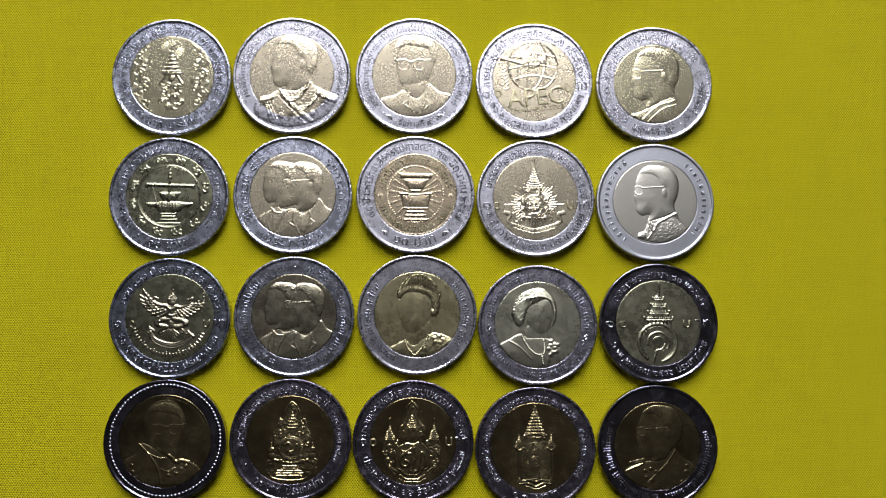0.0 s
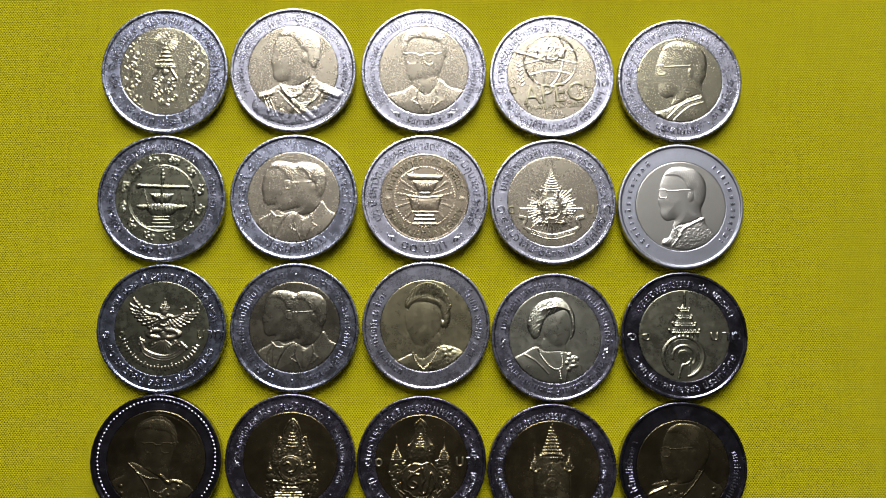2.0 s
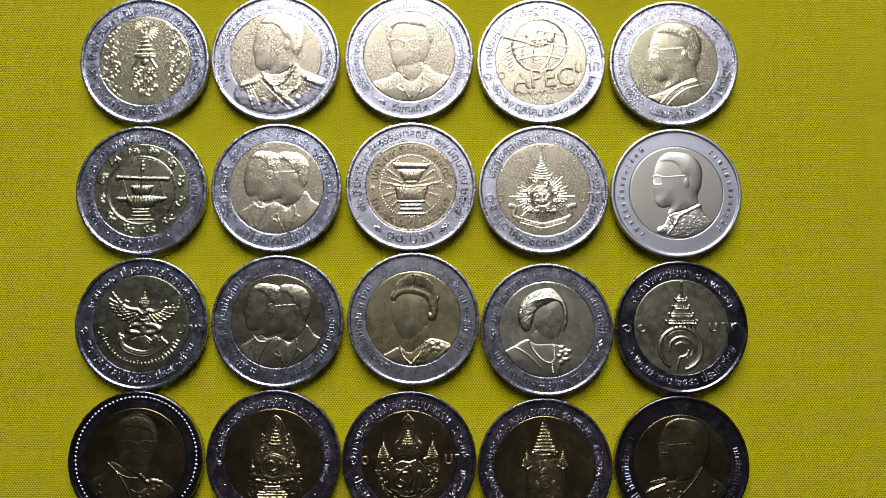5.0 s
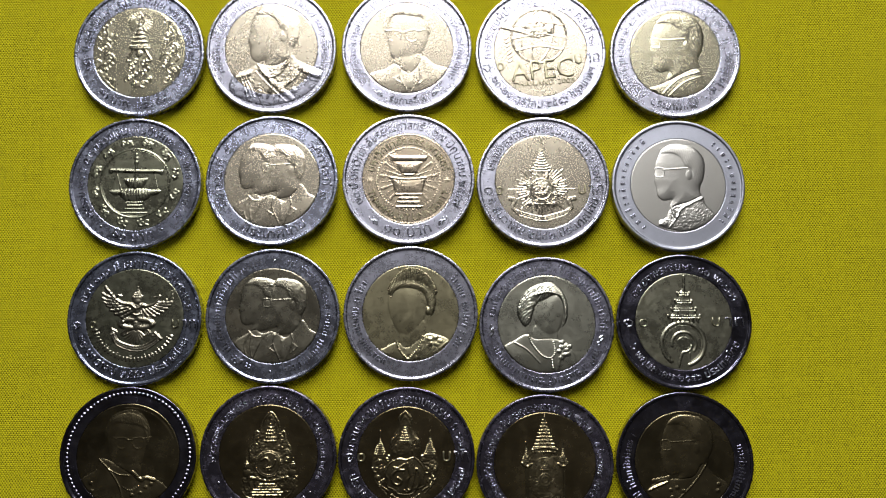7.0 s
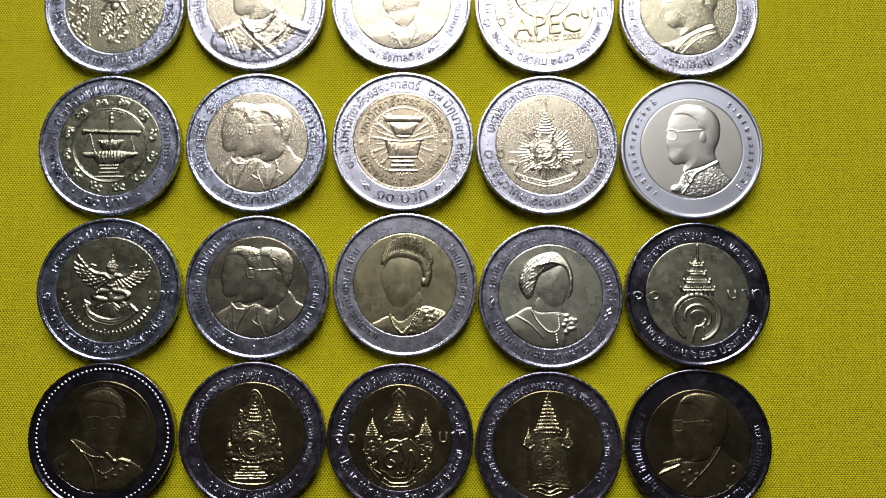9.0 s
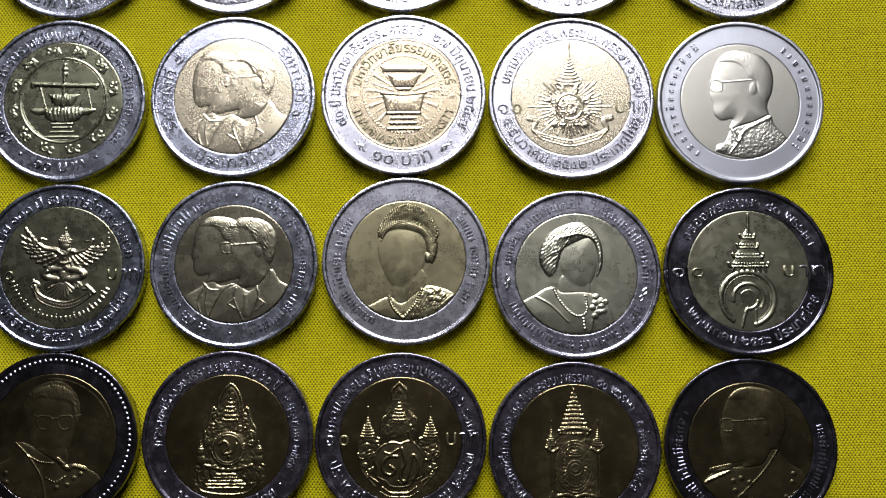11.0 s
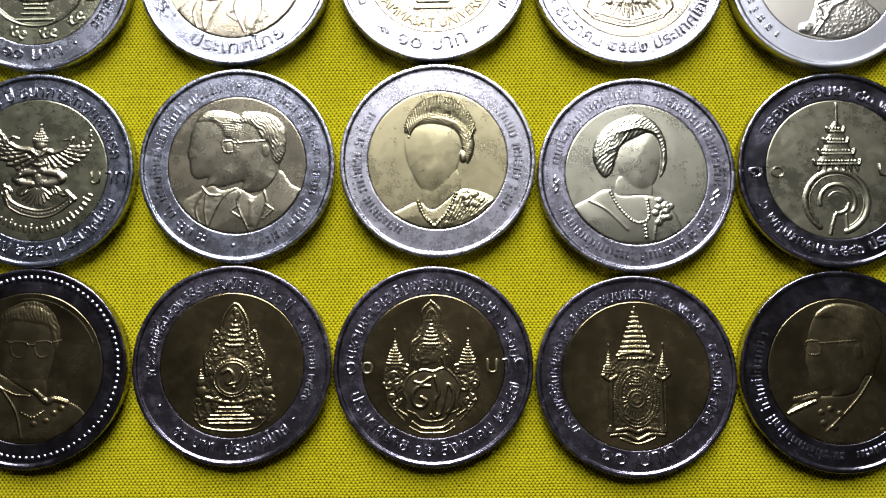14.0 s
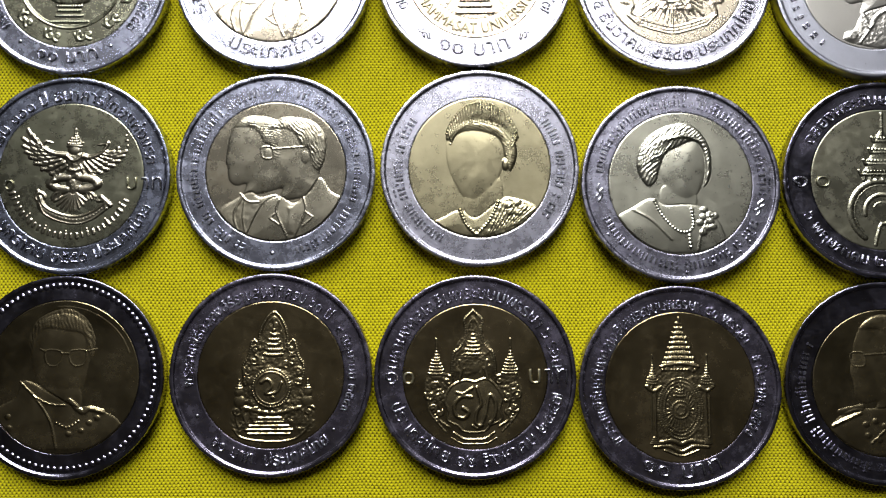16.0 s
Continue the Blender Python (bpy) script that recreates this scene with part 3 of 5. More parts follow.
def struck_globe(c):
    x, y, r = -0.3, 3.2, 5.5
    c.dome(x, y, r, r, 0.10, flat=3)
    c.ring(x, y, r, 0.16, 0.20)
    for k in (-0.62, -0.2, 0.5):
        c.line([(x + k * r * math.cos(t) + 0.9 * math.sin(t * 1.0), y + r * math.sin(t)) for t in np.linspace(-1.5, 1.5, 12)], 0.09, 0.09, add=True)
    for k in (-0.5, -0.05, 0.42):
        w = r * math.sqrt(1 - k * k)
        c.line([(x - w, y + k * r - 0.3), (x, y + k * r + 0.7), (x + w, y + k * r - 0.1)], 0.09, 0.09, add=True)
    c.shape([(-3.6, 5.6), (-1.6, 6.6), (0.6, 6.4), (2.4, 5.4), (2.0, 3.8), (0.4, 3.0), (-1.8, 3.6), (-3.2, 4.2)], 0.12, 0.3, add=True, grain=0.05, grain_size=0.5)
    c.shape([(-7.9, 5.6), (-5.0, 4.9), (-2.4, 4.3), (-0.2, 3.4), (0.4, 2.6), (-2.0, 2.9), (-4.8, 4.0), (-7.7, 4.7)], 0.22, 0.25)
    c.shape([(1.2, 4.4), (3.0, 6.2), (2.4, 3.6)], 0.14, 0.2, add=True)
    for k in range(7):
        yy = 2.6 - 0.8 * k
        c.line([(-7.0 + 0.12 * k, yy), (-6.4 + 0.1 * k, yy + 0.5)], 0.2, 0.12, smooth=False).line([(-7.0 + 0.12 * k, yy), (-7.5 + 0.12 * k, yy + 0.4)], 0.16, 0.10, smooth=False)


def struck_gown(c):
    profile_head(c, 0.4, 2.4, 1.13, comb=(25, 0.7, 0.03))
    spectacles(c, 0.4, 2.6, 1.13)
    c.shape([(-5.0, -7.0), (-2.4, -6.0), (2.0, -3.6), (4.6, -3.0), (5.4, -4.8), (6.0, -7.4), (3.0, -9.4), (-4.0, -9.4)], 0.24, 0.5, cover=True)
    c.line([(-3.2, -8.6), (0.4, -5.2), (4.8, -3.6)], 0.14, 0.08, add=True)
    c.line([(-1.8, -8.8), (1.6, -5.8), (5.0, -4.6)], 0.12, 0.07, add=True)
    c.line([(-4.9, -7.0), (-3.6, -7.6), (-3.3, -8.6)], 0.35, 0.12, add=True)


def struck_balance(c):
    c.ring(0, 0, 6.8, 0.16, 0.16).ring(0, 0, 6.45, 0.07, 0.08)
    for k in range(12):
        a = radians(30 * k + 12)
        x, y, n = 8.1 * math.cos(a), 8.1 * math.sin(a), 30 * k + 12
        c.scroll(x, y, 0.72, n + 200, 1.0, 1, 0.26, 0.15)
        c.scroll(8.1 * math.cos(a + 0.12), 8.1 * math.sin(a + 0.12), 0.62, n, 1.0, -1, 0.24, 0.15)
        c.line([(7.6 * math.cos(a - 0.12), 7.6 * math.sin(a - 0.12)), (8.5 * math.cos(a - 0.08), 8.5 * math.sin(a - 0.08))], 0.2, 0.12, smooth=False)
    c.line([(0.1, -1), (0.1, 5.6)], 0.25, 0.2, smooth=False).dome(0.1, 5.0, 0.5, 0.35, 0.25).dome(0.1, 4.2, 0.42, 0.5, 0.25).dome(0.1, 5.7, 0.28, 0.4, 0.22)
    c.line([(-4.9, 2.6), (0, 2.4), (5.2, 2.3)], 0.36, 0.24, smooth=False).dome(-4.9, 2.3, 0.4, 0.4, 0.22).dome(5.1, 2.0, 0.4, 0.4, 0.22)
    for f in (-1, 1):
        c.line([(f * 3.7, 2.1), (f * 4.6, -1.6)], 0.08, 0.09, smooth=False).line([(f * 3.7, 2.1), (f * 2.6, -1.6)], 0.08, 0.09, smooth=False)
        c.shape([(f * 5.1, -1.4), (f * 2.1, -1.4), (f * 2.9, -2.3), (f * 4.3, -2.3)], 0.2, 0.15)
    c.shape([(-2.4, 1.0), (2.6, 1.0), (1.5, -1.0), (-1.3, -1.0)], 0.24, 0.2, smooth=False, comb=(0, 0.6, 0.03))
    c.shape([(-2.9, -1.3), (3.1, -1.3), (2.1, -3.4), (-1.9, -3.4)], 0.28, 0.25, comb=(0, 0.8, 0.035))
    for k, (y, w) in enumerate(((-3.6, 1.7), (-4.2, 1.5), (-4.9, 1.8), (-5.7, 2.5))):
        c.shape([(-w, y), (w, y), (w * 0.92, y - 0.45), (-w * 0.92, y - 0.45)], 0.22, 0.15, smooth=False)
        c.beads([(-w, y - 0.2), (w, y - 0.2)], 0.35, 0.13, 0.25)


def struck_pair(c):
    profile_head(c, -2.5, 2.9, 0.86, h=0.24)
    c.shape([(-7.6, -5.4), (-5.2, -3.6), (-3.2, -2.6), (-2.0, -3.4), (0.5, -3.4), (0.5, -9.2), (-6.6, -9.2)], 0.18, 0.5, grain=0.012, grain_size=1.4, cover=True)
    c.line([(-4.6, -2.9), (-3.6, -3.9), (-2.2, -4.0)], 0.12, 0.07, add=True).line([(-4.0, -3.6), (-4.2, -6.2), (-3.6, -9.0)], 0.10, 0.06, add=True)
    c.line([(-4.4, -3.4), (-5.4, -5.8), (-4.4, -9.0)], 0.12, 0.08, add=True)
    profile_head(c, 2.3, 2.5, 0.90, h=0.25, comb=(35, 0.5, 0.04))
    spectacles(c, 2.3, 2.8, 0.90)
    suit(c, [(-3.4, -7.6), (-1.6, -4.2), (0.6, -3.2), (2.4, -4.2), (4.4, -2.6), (5.8, -0.8), (7.2, -2.6), (9.2, -4.2), (9.2, -9.2), (-3.0, -9.2)], 1.9, -4.4, 0.9)


def struck_pan(c):
    c.ring(0, 0, 9.0, 0.14, 0.14).ring(0, 0, 8.75, 0.06, 0.08).ring(0, 0, 6.35, 0.06, 0.07)
    c.beads(arc(0, 0, 6.15, 0, 360, 90), 0.55, 0.14, 0.10)
    for k in range(26):
        a = 2 * math.pi * (k + 0.5) / 26
        if abs(math.cos(a)) > 0.25:
            p = np.array([[1.6, 0.3], [5.9, 0.12], [5.9, -0.12], [1.6, -0.3]]) if k % 2 else np.array([[2.0, 0.1], [5.9, 0.42], [5.9, -0.42], [2.0, -0.1]])
            q = np.stack([p[:, 0] * math.cos(a) - p[:, 1] * math.sin(a), p[:, 0] * math.sin(a) + p[:, 1] * math.cos(a)], 1)
            c.shape(q, 0.06, 0.1, smooth=False)
    c.shape([(-3.7, 4.8), (3.9, 4.6), (3.5, 3.5), (-3.3, 3.6)], 0.2, 0.2, smooth=False)
    c.shape([(-2.6, 3.4), (2.9, 3.4), (1.6, 1.1), (-1.4, 1.1)], 0.22, 0.25, smooth=False, comb=(0, 0.6, 0.025))
    c.shape([(-1.3, 1.1), (1.5, 1.1), (0.9, 0.5), (-0.8, 0.5)], 0.18, 0.15, smooth=False)
    c.shape([(-3.4, 0.2), (3.5, 0.2), (2.6, -3.2), (-2.5, -3.2)], 0.26, 0.3, smooth=False, comb=(0, 0.7, 0.03))
    c.line([(-3.4, 0.2), (0, -0.1), (3.5, 0.2)], 0.2, 0.28).line([(-2.5, -3.1), (2.6, -3.1)], 0.2, 0.28, smooth=False)
    for y, w in ((-3.9, 1.7), (-4.7, 2.0), (-5.6, 2.4)):
        c.line([(-w, y), (w, y)], 0.24, 0.18, smooth=False)
    for a in (182, -2):
        for k in range(6):
            q = radians(a) + 0
            x, y = 7.65 * math.cos(q), 7.65 * math.sin(q)
            c.line([(x, y), (x + 0.5 * math.cos(k * 1.05), y + 0.5 * math.sin(k * 1.05))], 0.11, 0.12, smooth=False)


def struck_ray_emblem(c):
    x, y0 = -0.3, -1.5
    for k in range(48):
        a = 2 * math.pi * k / 48
        r1 = 6.5 if k % 12 == 0 else 5.9 if k % 6 == 0 else 4.6 + 0.4 * (k % 2) + 0.3 * (k % 3 == 0)
        c.line([(x + 3.0 * math.cos(a), y0 + 3.0 * math.sin(a)), (x + r1 * math.cos(a), y0 + r1 * 0.95 * math.sin(a))], 0.13 if k % 6 == 0 else 0.09, 0.16, smooth=False)
    c.dome(x, y0, 3.2, 3.1, 0.10, flat=8)
    # a wreath of small figures round the middle
    for k in range(8):
        a = 2 * math.pi * (k + 0.5) / 8
        c.scroll(x + 2.75 * math.cos(a), y0 + 2.65 * math.sin(a), 0.55, 45 * k, 1.1, 1 if k % 2 else -1, 0.17, 0.24)
        c.line([(x + 3.1 * math.cos(a), y0 + 3.0 * math.sin(a)), (x + 3.7 * math.cos(a + 0.1), y0 + 3.5 * math.sin(a + 0.1))], 0.2, 0.2, smooth=False, taper=True)
    c.ring(x, y0, 2.05, 0.15, 0.28).dome(x, y0, 1.95, 1.9, 0.16, flat=6)
    for k in range(9):
        c.scroll(x + 1.1 * math.cos(k * 0.7), y0 + 1.1 * math.sin(k * 0.7), 0.48, k * 50, 1.0, 1, 0.14, 0.30)
    c.scroll(x, y0, 0.6, 30, 1.2, 1, 0.16, 0.32)
    # tiered spire with flaring eaves
    c.shape([(x - 1.0, 1.6), (x - 0.55, 4.6), (x - 0.1, 8.0), (x + 0.1, 8.0), (x + 0.55, 4.6), (x + 1.0, 1.6)], 0.14, 0.12, smooth=False)
    for k in range(9):
        f = k / 9
        y, w = 2.2 + 4.6 * f, 1.75 * (1 - f) ** 1.5 + 0.16
        c.line([(x - w, y + 0.12), (x - w * 0.6, y - 0.05), (x, y - 0.08), (x + w * 0.6, y - 0.05), (x + w, y + 0.12)], 0.13, 0.20)
        c.beads([(x - w * 0.7, y + 0.24), (x + w * 0.7, y + 0.24)], 0.3, 0.11, 0.2)
    c.line([(x + 0.1, 6.6), (x + 0.15, 8.8)], 0.1, 0.18, smooth=False)
    for f in (-1, 1):
        c.line([(x + f * 1.0, 1.6), (x + f * 1.7, 2.4), (x + f * 2.1, 3.2)], 0.16, 0.2, taper=True)
        # folded ends of the ribbon
        c.line([(x + f * 6.5, -3.4), (x + f * 5.3, -3.8), (x + f * 5.7, -5.2), (x + f * 4.4, -6.2)], 0.42, 0.14)
        c.line([(x + f * 6.6, -3.0), (x + f * 5.2, -3.3)], 0.12, 0.18).line([(x + f * 5.9, -5.3), (x + f * 4.5, -6.7)], 0.12, 0.18)
        c.dome(x + f * 2.4, -4.4, 0.5, 0.5, 0.24)
    ribbon = [(x - 4.6, -6.2), (x - 2.4, -6.9), (x, -7.4), (x + 2.4, -6.9), (x + 4.6, -6.2)]
    c.line(ribbon, 0.5, 0.10).line([(a, b + 0.45) for a, b in ribbon], 0.11, 0.18).line([(a, b - 0.45) for a, b in ribbon], 0.11, 0.18)
    c.beads(curve_points(ribbon), 0.6, 0.16, 0.17)


def struck_tunic(c):
    profile_head(c, 0.3, 2.7, 1.05, h=0.30, comb=(15, 0.6, 0.012))
    spectacles(c, 0.3, 2.9, 1.05)
    c.shape([(-1.4, -4.4), (2.0, -3.2), (4.5, -2.2), (5.2, -3.9), (7.0, -6.3), (4.4, -8.1), (1.0, -9.1), (-2.4, -8.6), (-4.2, -7.8), (-2.6, -6.4)], 0.26, 0.5, grain=0.02, grain_size=0.38, cover=True)
    c.line([(-1.4, -4.6), (-0.6, -6.4), (0.6, -4.6), (4.6, -2.6)], 0.25, 0.12, add=True)
    c.line([(-2.0, -8.4), (-0.4, -6.2)], 0.16, 0.10, add=True)
    c.dome(-3.2, -7.4, 0.9, 0.7, 0.12, add=True)


def struck_wings(c):
    x = 0.4
    wings = ((-1, [(-5.8, 6.1), (-6.4, 4.9), (-6.35, 3.9), (-6.0, 3.1), (-5.4, 2.4), (-4.7, 1.6), (-3.8, 0.8), (-2.6, 0.2)], (-3.8, 3.9), (-0.5, 1.3)),
             (1, [(7.1, 3.1), (6.8, 2.5), (6.2, 1.8), (5.5, 1.2), (4.7, 0.7), (3.9, 0.3), (3.0, -0.1), (1.9, -0.3)], (4.4, 3.1), (1.2, 1.3)))
    for f, tips, first, last in wings:
        c.shape(tips + [last, first], 0.06, 0.3)
        # long feathers, and two shorter rows laid over their roots
        for reach, high, thick in ((1.0, 0.15, 0.26), (0.66, 0.20, 0.22), (0.40, 0.24, 0.20)):
            for k, tip in enumerate(tips):
                t = k / (len(tips) - 1)
                root = (first[0] + (last[0] - first[0]) * t, first[1] + (last[1] - first[1]) * t)
                end = (root[0] + (tip[0] - root[0]) * reach, root[1] + (tip[1] - root[1]) * reach)
                mid = ((root[0] + end[0]) / 2 + 0.1 * f, (root[1] + end[1]) / 2 - 0.32 * reach)
                c.line([root, mid, end], thick, high)
    # arms raised along the wings, with bent wrists
    c.line([(x - 1.0, 2.6), (-2.4, 2.9), (-3.6, 3.6), (-4.0, 4.2)], 0.42, 0.30, taper=True).line([(-3.9, 3.9), (-3.4, 4.5), (-2.5, 4.3)], 0.24, 0.24, taper=True)
    c.line([(x + 1.2, 2.5), (2.4, 2.3), (3.8, 2.8), (4.4, 3.5)], 0.40, 0.30, taper=True).line([(4.3, 3.2), (4.6, 4.0), (3.5, 4.0)], 0.22, 0.24, taper=True)
    c.dome(4.7, 4.2, 0.3, 0.3, 0.2).dome(6.1, 3.5, 0.28, 0.28, 0.18)
    # body, head, tall cap
    c.shape([(x - 1.3, 2.8), (x + 1.4, 2.8), (x + 0.8, 1.0), (x + 1.2, -0.4), (x - 1.2, -0.4), (x - 0.8, 1.0)], 0.36, 0.3, grain=0.03)
    c.line([(x - 1.0, 2.5), (x, 1.9), (x + 1.1, 2.5)], 0.2, 0.1, add=True).line([(x - 0.9, 0.8), (x, 0.6), (x + 0.9, 0.8)], 0.2, 0.12, add=True)
    c.dome(x, 3.3, 0.85, 0.75, 0.34).dome(x, 3.85, 1.05, 0.3, 0.32).spire(x + 0.1, 4.0, 6.1, 0.85, 5, 0.30)
    for f in (-1, 1):
        # bent knees and clawed feet
        c.line([(x + f * 0.6, -0.3), (x + f * 2.0, -0.4), (x + f * 3.2, -1.1), (x + f * 2.2, -1.7), (x + f * 0.9, -1.9)], 0.5, 0.28)
        c.line([(x + f * 2.6, -0.7), (x + f * 3.0, -1.3)], 0.34, 0.1, add=True)
        c.line([(x + f * 1.0, -2.1), (x + f * 2.2, -2.3), (x + f * 2.9, -2.9)], 0.34, 0.22, taper=True)
        for k in range(3):
            c.line([(x + f * (1.7 + 0.35 * k), -2.5), (x + f * (2.0 + 0.4 * k), -3.2)], 0.14, 0.2, smooth=False)
        c.scroll(x + f * 2.4, 0.0, 0.5, 40, 1.0, f, 0.18, 0.16)
    c.shape([(x - 0.9, -0.6), (x + 0.9, -0.6), (x + 0.5, -2.4), (x - 0.5, -2.4)], 0.26, 0.2, grain=0.02, comb=(0, 0.4, 0.03))
    for k in range(9):
        q = radians(-152 + 15.5 * k)
        c.line([(x + 0.5 * math.cos(q), -2.2 + 0.4 * math.sin(q)), (x - 0.4 + 2.3 * math.cos(q), -2.2 + 2.5 * math.sin(q))], 0.17, 0.18, smooth=False, taper=True)
    band = [(-4.0, -3.2), (-3.4, -4.5), (-1.5, -5.5), (0.8, -5.9), (2.9, -5.3), (4.8, -3.9)]
    c.line(band, 0.55, 0.13).line([(a, b + 0.5) for a, b in band], 0.13, 0.16, add=True).line([(a, b - 0.5) for a, b in band], 0.10, 0.12, add=True)
    c.beads(curve_points(band), 0.46, 0.16, 0.20)
    c.scroll(-4.1, -2.9, 0.75, 0, 1.1, 1, 0.24, 0.2).dome(-4.3, -2.0, 0.28, 0.2, 0.16)
    c.line([(4.0, -2.9), (5.2, -4.0)], 0.3, 0.22, smooth=False).line([(3.6, -3.4), (4.4, -3.4), (4.6, -4.4)], 0.24, 0.2)
    # a line of tiny worn letters under the band
    for k in range(27):
        q = radians(197 + 5.3 * k)
        c.line([(7.75 * math.cos(q), 7.75 * math.sin(q)), (8.25 * math.cos(q), 8.25 * math.sin(q))], 0.17 if k % 3 else 0.24, 0.14, smooth=False)
        if k % 4 == 1:
            c.dome(7.35 * math.cos(q), 7.35 * math.sin(q), 0.16, 0.16, 0.12)
    c.beads([(7.1, 5.2), (7.4, 3.4)], 0.7, 0.18, 0.13)


def struck_tiara(c):
    # a plain head turned a little, with swept-back hair
    c.shape([(-1.7, -2.6), (-1.6, -6.4), (2.5, -6.0), (2.6, -1.4)], 0.13, 1.0)
    c.shape([(-0.6, 6.2), (-3.0, 5.6), (-4.3, 3.6), (-4.3, 0.8), (-3.5, -1.6), (-2.2, -3.9), (-0.9, -4.7), (0.4, -4.1), (2.2, -2.0), (3.4, 1.4), (2.8, 4.4)], 0.27, 0.7, grain=0.004, grain_size=2.2, step=0.10)
    c.shape([(-4.3, 3.6), (-3.7, 5.6), (-1.4, 6.6), (1.6, 6.2), (4.2, 4.4), (4.9, 1.8), (4.0, -0.6), (3.3, 1.2), (2.6, 3.6), (0.6, 4.6), (-2.0, 4.6)], 0.30, 0.2, comb=(60, 0.42, 0.03))
    c.dome(3.4, 0.4, 0.5, 0.85, 0.30)
    c.shape([(-7.2, -7.8), (-5.0, -6.6), (-2.6, -5.6), (-0.6, -6.6), (2.4, -4.4), (4.2, -4.0), (7.6, -5.4), (8.6, -8.8), (-6.4, -9.0)], 0.22, 0.6, cover=True)
    c.shape([(0.0, -9.2), (2.6, -4.6), (4.2, -4.0), (7.6, -5.4), (6.2, -8.0), (3.4, -9.2)], 0.05, 0.2, add=True, grain=0.016, grain_size=0.5)
    for k in range(9):
        c.line([(0.9 + 0.45 * k, -8.9 + 0.16 * k), (3.0 + 0.5 * k, -4.7 - 0.1 * k)], 0.08, 0.07, add=True)
    # the tiara: upright bars between two beaded bands, fanned over the hair
    inner, outer = arc(0.2, 1.4, 4.3, 158, 12, 34, 4.6), arc(0.3, 2.3, 4.9, 160, 14, 34, 6.4)
    c.shape(np.vstack([inner, outer[::-1]]).tolist(), 0.22, 0.2, smooth=False)
    for (a, b), (d, e) in zip(inner[1:-1], outer[1:-1]):
        c.line([(a, b), (d, e)], 0.10, 0.36, smooth=False)
    c.beads(outer, 0.34, 0.12, 0.36).beads(inner, 0.34, 0.11, 0.34)
    c.beads(arc(0.3, 2.2, 4.5, 160, 14, 30, 5.7), 0.42, 0.08, 0.34)
    c.beads(curve_points([(-2.6, -5.6), (-1.9, -7.4), (-0.6, -8.8)]), 0.42, 0.22, 0.40).beads(curve_points([(2.4, -4.6), (1.2, -7.0), (-0.4, -8.8)]), 0.42, 0.20, 0.38)
    for k in range(5):
        c.dome(4.6 + 1.0 * math.cos(k * 1.3), -5.4 + 0.7 * math.sin(k * 1.3), 0.55, 0.45, 0.14, add=True)


def struck_necklace(c):
    # a plain oval head under waved hair
    c.shape([(-2.4, -0.4), (-2.3, -4.4), (1.4, -4.4), (1.8, -0.6)], 0.13, 1.0)
    c.shape([(0.8, 5.6), (-1.4, 4.6), (-2.5, 2.6), (-2.4, 0.6), (-1.2, -1.5), (0.5, -2.4), (2.2, -1.4), (3.2, 1.0), (3.3, 3.4), (2.4, 5.2)], 0.27, 0.6, grain=0.004, grain_size=2.2, step=0.10)
    c.shape([(-5.7, 2.6), (-5.0, 5.0), (-3.0, 7.0), (0.0, 8.0), (2.0, 7.5), (3.5, 5.7), (4.1, 3.5), (3.9, 0.8), (3.0, -0.5), (3.3, 1.8), (3.0, 4.4), (1.9, 5.6), (0.0, 4.9), (-1.9, 3.8), (-2.7, 1.9), (-3.2, 0.4), (-4.2, -0.4), (-5.2, 0.8)],
            0.36, 0.3, comb=(-42, 0.62, 0.05))
    for k in range(7):
        c.line([(-5.3 + 0.5 * k, 2.2 + 0.25 * k), (-3.6 + 0.6 * k, 5.0 + 0.2 * k), (0.6 + 0.35 * k, 7.3 - 0.3 * k)], 0.14, 0.10, add=True)
    c.shape([(-8.5, -4.8), (-6.2, -3.1), (-4.0, -2.0), (-2.2, -2.8), (1.4, -2.8), (3.7, -4.0), (5.3, -6.0), (4.8, -8.8), (-6.4, -8.8)], 0.22, 0.6, cover=True)
    c.line([(-6.4, -3.4), (-4.0, -4.8), (-1.4, -7.4)], 0.14, 0.08, add=True).line([(3.4, -4.4), (2.4, -6.8), (2.0, -8.8)], 0.14, 0.08, add=True)
    c.beads(curve_points([(-3.5, -2.3), (-2.7, -4.0), (-1.2, -5.8), (0.2, -6.5), (1.4, -5.8), (1.3, -3.2)]), 0.42, 0.21, 0.36)
    c.beads([(0.9, -6.9), (1.1, -8.6)], 0.5, 0.26, 0.34)
    for k in range(9):
        c.dome(3.2 + (0.5 + 0.09 * k) * math.cos(k * 2.4), -5.0 + (0.6 + 0.16 * k) * math.sin(k * 2.4), 0.5, 0.42, 0.14, add=True)


